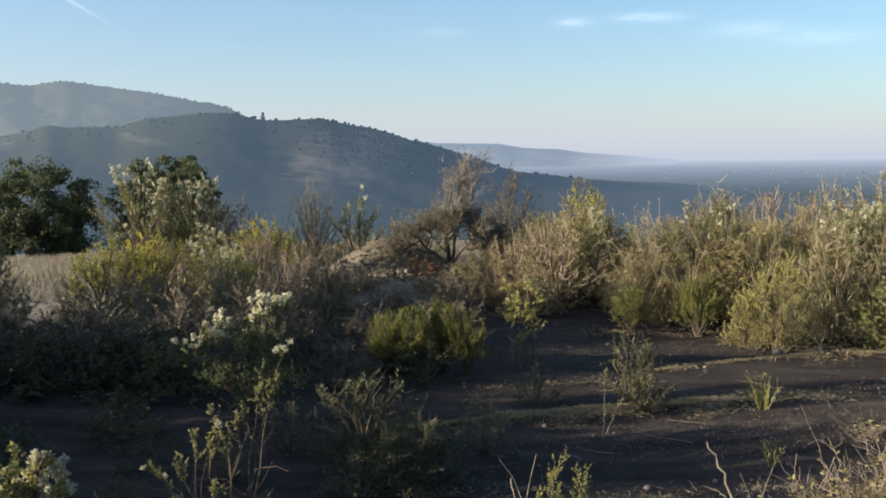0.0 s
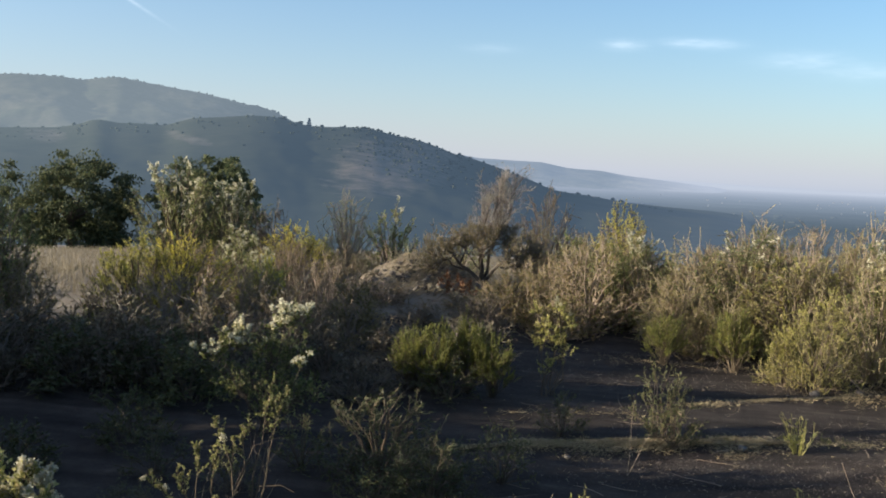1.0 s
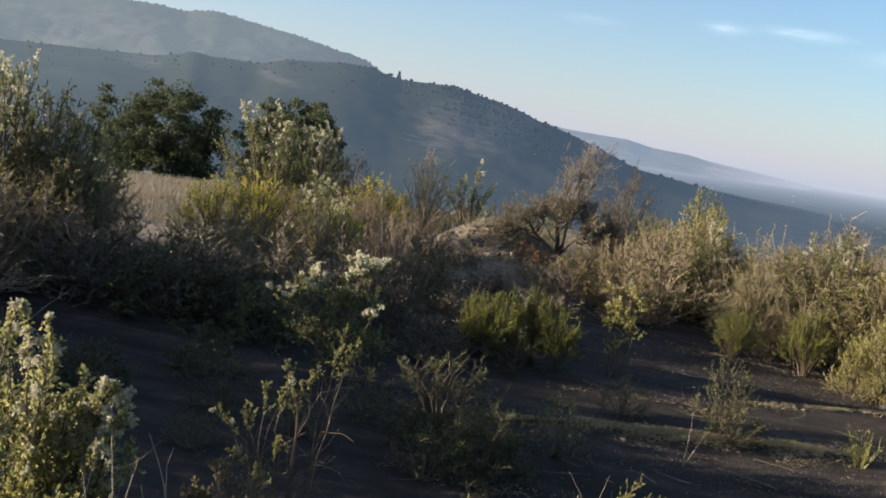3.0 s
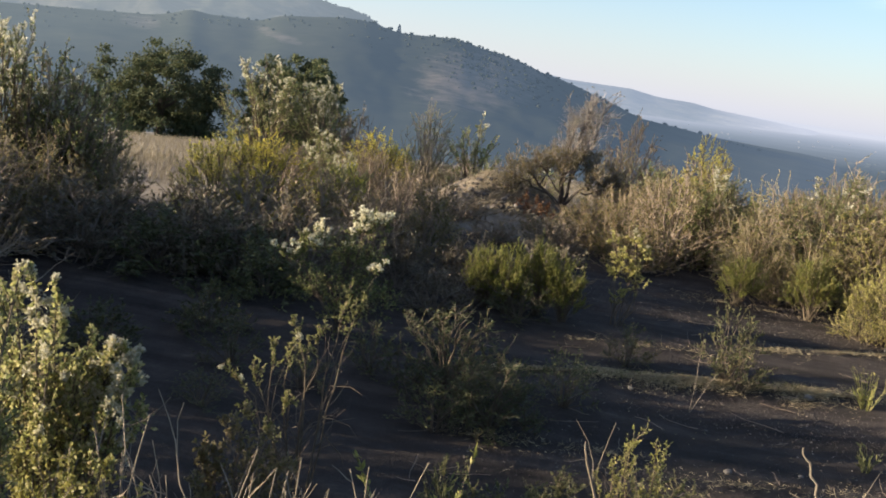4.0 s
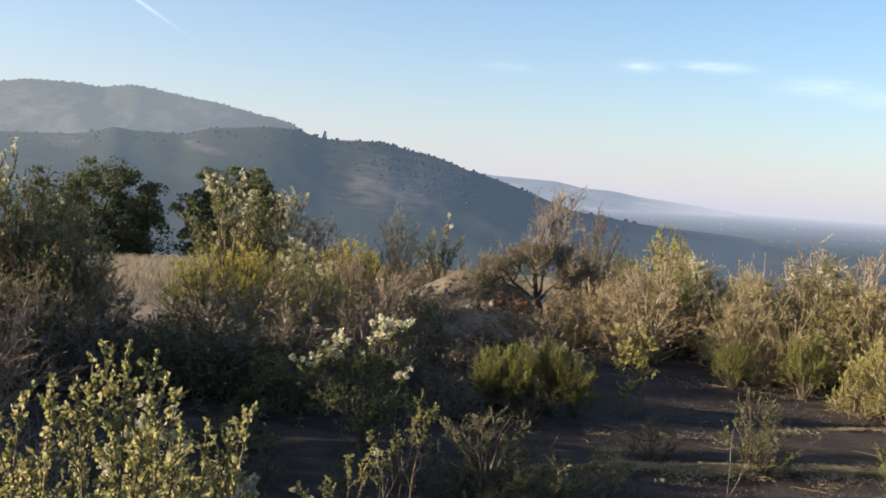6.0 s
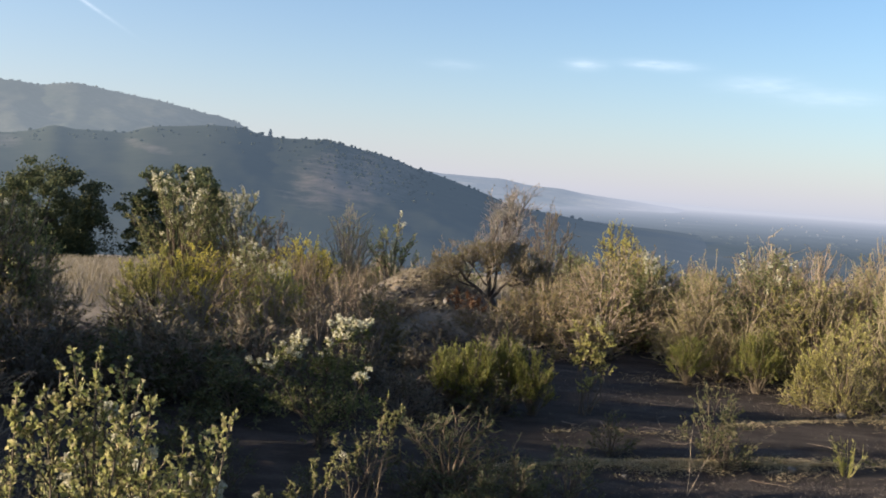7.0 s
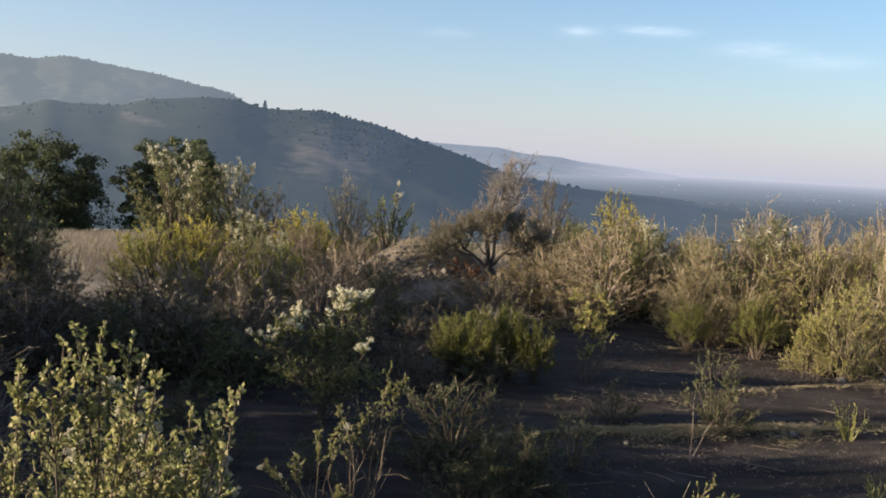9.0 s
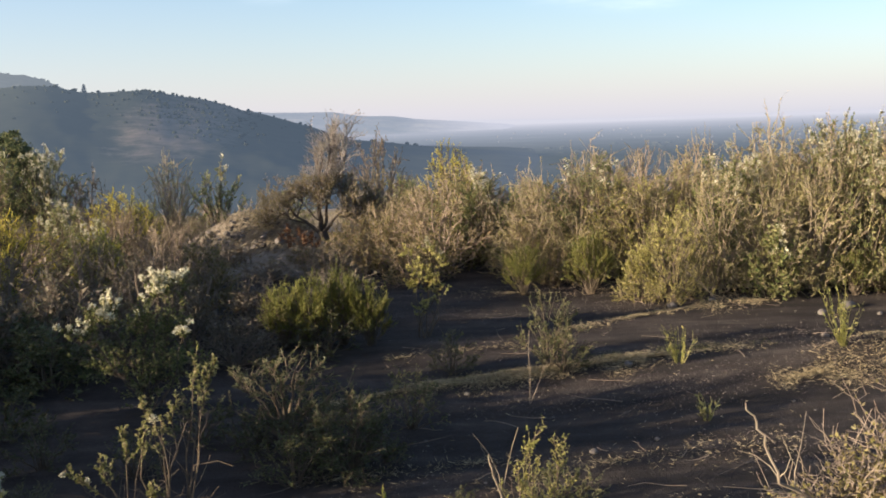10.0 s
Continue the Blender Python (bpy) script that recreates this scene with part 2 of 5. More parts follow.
def soil_material():
    m, nt, b = material("soil", 0.95, 0.15)
    co = nt.nodes.new("ShaderNodeTexCoord")
    sep = nt.nodes.new("ShaderNodeSeparateXYZ")
    nt.links.new(co.outputs["Object"], sep.inputs[0])
    big, mid, fine = noise_node(nt, 0.45, 3), noise_node(nt, 5.0, 6, 0.65), noise_node(nt, 60.0, 5, 0.7)
    drag = nt.nodes.new("ShaderNodeMapping")            # streaks that rain has washed along the slope
    drag.inputs["Rotation"].default_value, drag.inputs["Scale"].default_value = (0, 0, radians(-13)), (0.55, 4.2, 1)
    nt.links.new(co.outputs["Object"], drag.inputs["Vector"])
    wash = nt.nodes.new("ShaderNodeTexNoise")
    wash.inputs["Scale"].default_value, wash.inputs["Detail"].default_value, wash.inputs["Roughness"].default_value = 1.0, 5.0, 0.6
    nt.links.new(drag.outputs[0], wash.inputs["Vector"])
    f = link_math(nt, "ADD", link_math(nt, "MULTIPLY", mid, 0.6), link_math(nt, "MULTIPLY", fine, 0.4))
    g = link_math(nt, "ADD", link_math(nt, "MULTIPLY", f, 0.5), link_math(nt, "MULTIPLY", wash.outputs["Fac"], 0.5))
    soil = ramp(nt, g, [(0.38, (0.020, 0.0162, 0.0138)), (0.49, (0.037, 0.0298, 0.0249)), (0.57, (0.058, 0.0465, 0.0385)), (0.66, (0.105, 0.085, 0.069))])
    dry = ramp(nt, f, [(0.3, (0.15, 0.12, 0.088)), (0.5, (0.22, 0.18, 0.135)), (0.7, (0.30, 0.25, 0.19))])
    # dry grass takes over past the clearing, with an uneven edge
    edge = link_math(nt, "ADD", sep.outputs[1], link_math(nt, "MULTIPLY", big, 3.0))
    west = link_math(nt, "MINIMUM", link_math(nt, "MAXIMUM", link_math(nt, "MULTIPLY_ADD", sep.outputs[0], -1.2, -3.6), 0.0), 3.2)
    edge = link_math(nt, "ADD", edge, west)
    u, v = link_math(nt, "ADD", sep.outputs[0], 1.95), link_math(nt, "ADD", sep.outputs[1], -13.2)
    bank = link_math(nt, "EXPONENT", link_math(nt, "MULTIPLY", link_math(nt, "ADD", link_math(nt, "MULTIPLY", u, u), link_math(nt, "MULTIPLY", v, v)), -0.4))
    edge = link_math(nt, "MULTIPLY_ADD", bank, 4.0, edge)
    mask = nt.nodes.new("ShaderNodeMapRange")
    mask.interpolation_type = "SMOOTHSTEP"
    mask.inputs["From Min"].default_value, mask.inputs["From Max"].default_value = 13.0, 14.8
    nt.links.new(edge, mask.inputs["Value"])
    mix = nt.nodes.new("ShaderNodeMix")
    mix.data_type = "RGBA"
    nt.links.new(mask.outputs[0], mix.inputs["Factor"])
    nt.links.new(soil, mix.inputs["A"])
    nt.links.new(dry, mix.inputs["B"])
    nt.links.new(mix.outputs["Result"], b.inputs["Base Color"])
    bump(nt, b, f, 0.8, 0.035)
    return m


SOIL = soil_material()


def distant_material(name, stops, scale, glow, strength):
    """Distant land with the haze in front of it painted in as an even emission."""
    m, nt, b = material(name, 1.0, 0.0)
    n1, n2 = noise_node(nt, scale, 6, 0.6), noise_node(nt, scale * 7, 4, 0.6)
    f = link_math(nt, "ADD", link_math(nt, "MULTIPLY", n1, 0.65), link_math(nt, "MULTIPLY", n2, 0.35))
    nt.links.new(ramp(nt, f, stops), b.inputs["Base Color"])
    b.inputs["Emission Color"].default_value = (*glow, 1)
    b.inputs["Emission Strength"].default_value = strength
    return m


def with_bare_slopes(m, places, tan):
    """Tan open ground round some places of the hill, with ragged edges. places: x, y, z, half length, half height."""
    nt = m.node_tree
    b = nt.nodes["Principled BSDF"]
    col = b.inputs["Base Color"].links[0].from_socket
    co = nt.nodes.new("ShaderNodeTexCoord")
    sep = nt.nodes.new("ShaderNodeSeparateXYZ")
    nt.links.new(co.outputs["Object"], sep.inputs[0])
    ragged = noise_node(nt, 0.045, 9, 0.75)
    for x, y, z, wide, high in places:
        u = link_math(nt, "DIVIDE", link_math(nt, "SUBTRACT", sep.outputs[0], x), wide)
        v = link_math(nt, "DIVIDE", link_math(nt, "SUBTRACT", link_math(nt, "MULTIPLY_ADD", sep.outputs[0], 0.16, sep.outputs[2]), z + 0.16 * x), high)
        d = link_math(nt, "ADD", link_math(nt, "MULTIPLY", u, u), link_math(nt, "MULTIPLY", v, v))
        d = link_math(nt, "MULTIPLY_ADD", ragged, 7.0, d)
        edge = nt.nodes.new("ShaderNodeMapRange")
        edge.inputs["From Min"].default_value, edge.inputs["From Max"].default_value = 2.4, 5.2
        edge.inputs["To Min"].default_value, edge.inputs["To Max"].default_value = 1.0, 0.0
        nt.links.new(d, edge.inputs["Value"])
        mix = nt.nodes.new("ShaderNodeMix")
        mix.data_type = "RGBA"
        nt.links.new(edge.outputs[0], mix.inputs["Factor"])
        nt.links.new(col, mix.inputs["A"])
        mix.inputs["B"].default_value = (*tan, 1)
        col = mix.outputs["Result"]
    nt.links.new(col, b.inputs["Base Color"])


SCRUB = [(0.35, (0.02, 0.023, 0.015)), (0.55, (0.029, 0.031, 0.02)), (0.72, (0.042, 0.04, 0.028))]
# haze is painted into the hills and their woods as blue-grey emission
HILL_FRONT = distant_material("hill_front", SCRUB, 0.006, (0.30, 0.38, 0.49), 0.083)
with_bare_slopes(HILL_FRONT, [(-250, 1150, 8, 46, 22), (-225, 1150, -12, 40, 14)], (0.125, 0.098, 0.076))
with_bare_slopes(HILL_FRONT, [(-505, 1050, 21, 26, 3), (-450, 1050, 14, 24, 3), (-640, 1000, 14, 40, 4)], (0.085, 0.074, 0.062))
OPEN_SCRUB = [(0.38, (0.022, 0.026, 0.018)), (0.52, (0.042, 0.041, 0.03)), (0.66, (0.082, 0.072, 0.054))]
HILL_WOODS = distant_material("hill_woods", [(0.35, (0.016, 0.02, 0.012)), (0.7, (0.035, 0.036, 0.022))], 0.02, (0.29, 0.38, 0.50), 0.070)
# farther hills: more haze painted in, as a stronger and paler glow
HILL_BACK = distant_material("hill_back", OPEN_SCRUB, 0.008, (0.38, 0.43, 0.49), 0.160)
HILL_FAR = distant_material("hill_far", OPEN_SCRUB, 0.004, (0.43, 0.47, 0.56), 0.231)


def paint_haze(m, stops):
    """Paints haze into a hill's emission, stronger towards the sun in the west and the open plain."""
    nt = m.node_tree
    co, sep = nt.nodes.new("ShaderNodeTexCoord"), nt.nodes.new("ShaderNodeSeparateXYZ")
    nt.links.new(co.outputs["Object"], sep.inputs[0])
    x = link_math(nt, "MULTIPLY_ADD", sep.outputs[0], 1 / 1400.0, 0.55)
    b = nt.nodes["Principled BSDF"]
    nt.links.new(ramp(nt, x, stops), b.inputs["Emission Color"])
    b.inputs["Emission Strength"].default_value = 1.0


# haze colours painted on each hill, from west to east
paint_haze(HILL_FAR, [(0.5, (0.099, 0.109, 0.129)), (0.78, (0.182, 0.181, 0.201))])
paint_haze(HILL_FRONT, [(0.06, (0.049, 0.056, 0.061)), (0.30, (0.027, 0.034, 0.043)), (0.50, (0.023, 0.030, 0.040)), (0.66, (0.040, 0.048, 0.061))])
paint_haze(HILL_WOODS, [(0.06, (0.044, 0.051, 0.056)), (0.30, (0.022, 0.028, 0.036)), (0.50, (0.020, 0.026, 0.035)), (0.66, (0.036, 0.044, 0.056))])
paint_haze(HILL_BACK, [(0.0, (0.082, 0.088, 0.091)), (0.14, (0.061, 0.069, 0.078))])
# glows near the sky's colour to paint haze along the horizon
HORIZON_HAZE = distant_material("horizon_haze", SCRUB, 0.004, (0.208, 0.202, 0.218), 1.0)


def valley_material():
    """The valley floor, with haze painted into its emission, paler with distance."""
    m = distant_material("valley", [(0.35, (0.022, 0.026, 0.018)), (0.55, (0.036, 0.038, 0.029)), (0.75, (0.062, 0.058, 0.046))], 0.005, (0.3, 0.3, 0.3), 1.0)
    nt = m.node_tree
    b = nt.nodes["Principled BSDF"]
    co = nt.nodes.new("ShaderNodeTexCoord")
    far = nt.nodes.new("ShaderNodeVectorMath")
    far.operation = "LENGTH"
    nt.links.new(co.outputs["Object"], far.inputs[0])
    # painted haze: emission colour by distance from the origin
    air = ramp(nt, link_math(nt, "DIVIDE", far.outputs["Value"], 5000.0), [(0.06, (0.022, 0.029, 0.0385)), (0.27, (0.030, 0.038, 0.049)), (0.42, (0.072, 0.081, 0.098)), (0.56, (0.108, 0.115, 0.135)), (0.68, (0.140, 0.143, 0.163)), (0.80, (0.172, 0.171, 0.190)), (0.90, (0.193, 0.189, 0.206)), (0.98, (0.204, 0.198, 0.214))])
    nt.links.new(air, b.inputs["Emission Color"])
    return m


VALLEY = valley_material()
# the buildings' glow is painted haze, as on the land round them
TOWN = distant_material("town", [(0.3, (0.10, 0.098, 0.095)), (0.7, (0.17, 0.165, 0.16))], 0.01, (0.38, 0.43, 0.52), 0.15)


# ---- geometry helpers ----
def mesh_of(name, verts, faces, mat, smooth=False):
    me = bpy.data.meshes.new(name)
    me.from_pydata(np.asarray(verts).tolist(), [], faces if isinstance(faces, list) else np.asarray(faces).tolist())
    me.materials.append(mat)
    if smooth:
        me.polygons.foreach_set("use_smooth", [True] * len(me.polygons))
    me.update()
    return me


def part_of(name, me, parent, label=""):
    ob = new(name, me)
    ob.parent = parent
    return tagged(ob, label)


def unit(v):
    return v / np.maximum(np.linalg.norm(v, axis=-1, keepdims=True), 1e-9)


def tubes(P, R, sides=3):
    """Tapered tubes round polylines P (n, k, 3) with radii R (n, k)."""
    n, k, _ = P.shape
    T = unit(np.gradient(P, axis=1))
    A = unit(np.cross(T, np.array([0.31, 0.53, 0.12])))
    B = np.cross(T, A)
    ang = np.arange(sides) * 2 * math.pi / sides
    ring = P[:, :, None] + R[:, :, None, None] * (np.cos(ang)[:, None] * A[:, :, None] + np.sin(ang)[:, None] * B[:, :, None])
    idx = np.arange(n * k * sides).reshape(n, k, sides)
    a, b = idx[:, :-1], idx[:, 1:]
    F = np.stack([a, np.roll(a, -1, 2), np.roll(b, -1, 2), b], -1).reshape(-1, 4)
    return ring.reshape(-1, 3), F


def leaves(rng, pos, way, length, width):
    """One folded four-cornered blade at each place."""
    n = len(pos)
    way = unit(way)
    side = unit(np.cross(way, rng.normal(size=(n, 3))))
    up = np.cross(side, way)
    L = (length * rng.uniform(0.6, 1.25, n))[:, None]
    W = (width * rng.uniform(0.7, 1.2, n))[:, None]
    V = np.stack([pos, pos + way * L * 0.5 + side * W + up * W * 0.35, pos + way * L, pos + way * L * 0.5 - side * W + up * W * 0.35], 1)
    return V.reshape(-1, 3), np.arange(4 * n).reshape(n, 4)


def puffs(rng, pos, way, size, rays=12):
    """Brushes of fine bristles."""
    n = len(pos)
    d = unit(unit(way)[:, None] * 0.75 + rng.normal(size=(n, rays, 3)) * 0.6)
    s = unit(np.cross(d, rng.normal(size=(n, rays, 3))))
    L = size * rng.uniform(0.6, 1.1, (n, rays, 1))
    c = pos[:, None] + rng.normal(size=(n, rays, 3)) * size * 0.15
    V = np.stack([c, c + d * L + s * L * 0.22, c + d * L * 1.1 - s * L * 0.22], 2)
    return V.reshape(-1, 3), np.arange(3 * n * rays).reshape(-1, 3)


def joined(bits):
    V, F, n = [], [], 0
    for v, f in bits:
        V.append(v)
        F += (np.asarray(f) + n).tolist()
        n += len(v)
    return np.concatenate(V), F


def along(P, u):
    """Points and ways on polylines P (n, k, 3) at the shares u (n, m)."""
    k = P.shape[1] - 1
    s = np.clip(u * k, 0, k - 1e-4)
    i, f = s.astype(int), (s % 1)[..., None]
    row = np.arange(len(P))[:, None]
    a, b = P[row, i], P[row, i + 1]
    return a + (b - a) * f, unit(b - a)


def branch(rng, start, way, length, k, rise, wiggle):
    """Polylines from start that bend upwards by rise."""
    n = len(start)
    u = np.linspace(0, 1, k)[None, :, None]
    d = unit(way)
    L = length[:, None, None]
    P = start[:, None] + L * (d[:, None] * u + np.array([0, 0, rise]) * u ** 2)
    jit = np.cumsum(rng.normal(size=(n, k, 3)) * wiggle, axis=1)
    jit[:, 0] = 0
    return P + L * jit * u


# ---- ground ----
# low ridges of washed-up soil: from, to, height
RIDGES = [(-0.5, 6.33, 1.6, 7.06, 0.045), (0.9, 7.95, 2.9, 8.9, 0.018), (2.0, 6.4, 3.6, 7.1, 0.06), (0.2, 4.95, 1.8, 5.35, 0.03), (-0.3, 7.3, 0.8, 7.6, 0.03)]


def land(x, y):
    """Height of the ground: a level top that falls off to the valley."""
    x, y = np.asarray(x, float), np.asarray(y, float)
    r = np.hypot(x, y - 5)
    s = np.maximum(0, r - 10)
    z = np.where(s < 60, -0.085 * s, -5.1 - 0.25 * (s - 60))
    z = np.maximum(z, -62.0)
    z = z + 0.46 * np.exp(-(((x + 2.2) / 0.75) ** 2 + ((y - 13.8) / 0.7) ** 2)) + 0.10 * np.exp(-(((x - 2.9) / 0.8) ** 2 + ((y - 6.75) / 0.35) ** 2))
    for x0, y0, x1, y1, h in RIDGES:
        L = math.hypot(x1 - x0, y1 - y0)
        u, v = ((x - x0) * (x1 - x0) + (y - y0) * (y1 - y0)) / L, ((y - y0) * (x1 - x0) - (x - x0) * (y1 - y0)) / L
        z = z + h * np.exp(-(v / 0.13) ** 2) / (1 + np.exp(-(u - 0.2) * 8)) / (1 + np.exp((u - L + 0.2) * 8))
    near = np.exp(-(r / 40) ** 2)
    z = z + near * (0.022 * np.sin(1.7 * x + 0.6 * y) * np.sin(1.3 * y - 0.5 * x) + 0.005 * np.sin(5.1 * x + 1.3) * np.sin(4.3 * y + 0.7 * x))
    return z


def make_ground():
    """One round sheet from underfoot to the horizon, its rings growing wider outwards."""
    radii = list(np.arange(0.3, 14.0, 0.12))
    step = 0.12
    while radii[-1] < 4900:
        step *= 1.07
        radii.append(min(4900, radii[-1] + step))
    radii, segs = np.array(radii), 330
    a = np.arange(segs) * 2 * math.pi / segs
    X, Y = radii[:, None] * np.sin(a), radii[:, None] * np.cos(a)
    rng = np.random.default_rng(3)
    Z = land(X, Y) + (radii[:, None] < 15) * rng.normal(size=X.shape) * 0.002
    V = np.concatenate([np.stack([X, Y, Z], -1).reshape(-1, 3), [[0, 0, float(land(0, 0))]]])
    idx = np.arange(X.size).reshape(X.shape)
    nxt = np.roll(idx, -1, 1)
    F = np.stack([idx[:-1], idx[1:], nxt[1:], nxt[:-1]], -1).reshape(-1, 4).tolist()
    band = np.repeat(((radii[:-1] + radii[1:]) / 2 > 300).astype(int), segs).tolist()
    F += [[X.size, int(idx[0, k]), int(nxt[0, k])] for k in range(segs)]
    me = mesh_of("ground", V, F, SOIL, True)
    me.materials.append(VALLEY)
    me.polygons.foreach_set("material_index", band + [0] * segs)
    tagged(new("ground", me), "dark bare soil with pebbles, dry grass beyond", "ground", kind="structure")


make_ground()


# ---- distant hills ----
def make_hill(name, label, mat, dist, foot, profile, spur, seed, rough):
    az = np.linspace(profile[0][0], profile[-1][0], 420)
    top = np.interp(az, [p[0] for p in profile], [p[1] for p in profile])
    ker = np.hanning(7)
    top = np.convolve(np.pad(top, 4, mode="edge"), ker / ker.sum(), mode="valid")
    rows = []
    vs = np.concatenate([np.linspace(0, 1, 46), [1.06, 1.2, 1.5]])
    for v in vs:
        line = []
        for a, e in zip(az, top):
            crest = max(-64.0, 1.7 + dist * math.tan(radians(e)))
            r = foot + (dist - foot) * v
            up = min(v, 1.0)
            p = Vector((math.radians(a) * dist / spur + v * 1.8, v * 4.5, seed))
            ridge = noise.noise(p) + 0.5 * noise.noise(p * 2.3) + 0.3 * noise.noise(p * 5.1) + 0.16 * noise.noise(p * 11.3)
            z = -62 + (crest + 62) * up ** 1.15 - max(0, v - 1) * (crest + 62)
            relief = rough * max(0.0, min(1.0, (crest + 60) / 35))
            z += ridge * relief * math.sin(min(1.0, v) * math.pi) ** 0.8 + noise.noise(p * 17) * relief * 0.05 * min(1, v * 3)
            z -= 4.0 * max(0.0, min(1.0, (-54 - crest) / 8))        # where it ends, it dips under the plain
            q = radians(a)
            line.append((r * math.sin(q), r * math.cos(q), z))
        rows.append(line)
    V = np.array(rows).reshape(-1, 3)
    idx = np.arange(len(V)).reshape(len(vs), len(az))
    F = np.stack([idx[:-1, :-1], idx[:-1, 1:], idx[1:, 1:], idx[1:, :-1]], -1).reshape(-1, 4)
    tagged(new(name, mesh_of(name, V, F, mat, True)), label, "hill", kind="structure")
    return az, V.reshape(len(vs), len(az), 3)


BACK = [(-75, 0.6), (-58, 1.4), (-46, 2.2), (-40, 2.7), (-36, 3.3), (-33.5, 3.7), (-31.3, 3.7), (-30.8, 3.68), (-30.1, 3.57), (-29.1, 3.79), (-28.3, 3.86), (-26.9, 3.66), (-25.4, 3.46), (-24.3, 3.34), (-22.8, 3.07), (-21.5, 2.76), (-20.9, 2.76), (-19.8, 2.42), (-18.9, 1.98), (-18, 1.5), (-15, 1.0), (-10, -0.5)]
FRONT = [(-75, -0.8), (-55, 0.2), (-40, 0.6), (-31.4, 1.01), (-30.3, 1.24), (-29.4, 1.58), (-28.4, 1.41), (-27.3, 1.44), (-25.8, 1.39), (-25.0, 1.7), (-24.4, 1.86), (-22.9, 2.0), (-21.1, 2.19), (-19.9, 2.15), (-19.0, 1.97), (-18.1, 1.75), (-16.7, 1.74), (-15.3, 1.79), (-14.2, 1.68), (-13.3, 1.45), (-11.8, 1.21), (-10.7, 0.88), (-9.8, 0.54), (-8.8, 0.34), (-7.2, -0.16), (-5.6, -0.67), (-4.0, -1.3), (-1.6, -1.57), (0.5, -1.9), (2.5, -2.22), (5, -2.48), (7, -2.7), (9, -2.9), (16, -3.6)]
FAR = [(-30, 0.9), (-14, 0.85), (-10.8, 0.66), (-8.3, 0.35), (-4.6, 0.25), (-3.3, 0.0), (-1.2, -0.1), (0, -0.3), (3, -0.55), (6, -0.85), (10, -1.2), (14, -1.4)]
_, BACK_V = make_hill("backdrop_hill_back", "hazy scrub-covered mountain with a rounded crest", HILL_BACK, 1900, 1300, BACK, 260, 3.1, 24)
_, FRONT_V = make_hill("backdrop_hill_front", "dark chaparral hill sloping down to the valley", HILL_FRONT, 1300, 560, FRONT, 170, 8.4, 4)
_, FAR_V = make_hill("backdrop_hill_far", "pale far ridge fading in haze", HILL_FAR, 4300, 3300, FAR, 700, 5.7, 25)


# an added glowing strip that softens the horizon with painted haze
HAZE_STRIP = [(-2, -1.4), (2, -0.42), (8, -0.60), (12, -0.66), (20, -0.66), (42, -0.66)]
make_hill("backdrop_horizon_haze", "added pale glowing strip standing for horizon haze", HORIZON_HAZE, 4750, 4400, HAZE_STRIP, 900, 2.2, 10)


def bare_slope(c, row):
    """The open tan slope near the end of the front hill, and smaller bare spots, with ragged edges."""
    a = -75 + 91 * c / 419
    n = noise.noise(Vector((a * 0.9, row * 0.22, 4.0))) + 0.5 * noise.noise(Vector((a * 2.2, row * 0.6, 1.0)))
    main = 1.4 - ((a + 11.6) / 1.9) ** 2 - ((row - 37) / 5.5) ** 2
    spots = 0.75 - ((a + 26.0) / 4.0) ** 2 - ((row - 35) / 3.0) ** 2
    return main + n * 1.4 > 0.75 or spots + n * 1.6 > 0.9


def clumps(name, label, mat, spots, seed):
    """Many small uneven tree crowns in one mesh."""
    rng = np.random.default_rng(seed)
    bm = bmesh.new()
    bmesh.ops.create_icosphere(bm, subdivisions=1, radius=1)
    base = np.array([v.co for v in bm.verts])
    tri = np.array([[v.index for v in f.verts] for f in bm.faces])
    bm.free()
    bits = []
    for x, y, z, w, h in spots:
        v = base * rng.uniform(0.7, 1.25, (len(base), 1)) * np.array([w, w, h]) + np.array([x, y, z + h * 0.5])
        bits.append((v, tri))
    V, F = joined(bits)
    tagged(new(name, mesh_of(name, V, F, mat)), label, "trees", kind="stuff")


def hill_woods():
    rng = np.random.default_rng(21)
    spots = []
    for _ in range(700):                        # along and below the crest
        c = rng.integers(60, 290)
        row = 45 - int(abs(rng.normal()) * 5)
        if c < 255 and rng.random() < 0.6:
            continue                            # lost in the air before the mountain
        if row < 6 or (bare_slope(c, row) and rng.random() < 0.8):
            continue
        x, y, z = FRONT_V[row, c]
        s = rng.uniform(1.0, 2.6)
        spots.append((x + rng.uniform(-3, 3), y, z - 0.8, s, s * rng.uniform(0.7, 1.15)))
    for _ in range(420):                        # lone oaks on the bare slope
        a, row = rng.normal(-11.8, 1.9), int(np.clip(rng.normal(36, 5), 20, 44))
        x, y, z = FRONT_V[row, int((a + 75) / 91 * 419)]
        s = 0.8 + 2.0 * rng.random() ** 2
        spots.append((x + rng.uniform(-3, 3), y, z - 0.6, s, s * 0.8))
    for c in range(0, 420):                     # the crest line itself
        if rng.random() < 0.8:
            x, y, z = FRONT_V[45, c]
            if z < -50 or (c < 255 and rng.random() < 0.7):
                continue
            s = (0.5 if c < 255 else 1.0) * (0.6 + 2.6 * rng.random() ** 2)
            spots.append((x + rng.uniform(-2, 2), y, z - 0.6, s * 1.2, s))
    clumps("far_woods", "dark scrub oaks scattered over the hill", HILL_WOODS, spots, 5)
    spots = []
    for c in range(0, 420):
        if rng.random() < 0.7:
            x, y, z = BACK_V[45, c]
            s = rng.uniform(0.9, 2.4)
            spots.append((x + rng.uniform(-3, 3), y, z - 1, s * 1.3, s))
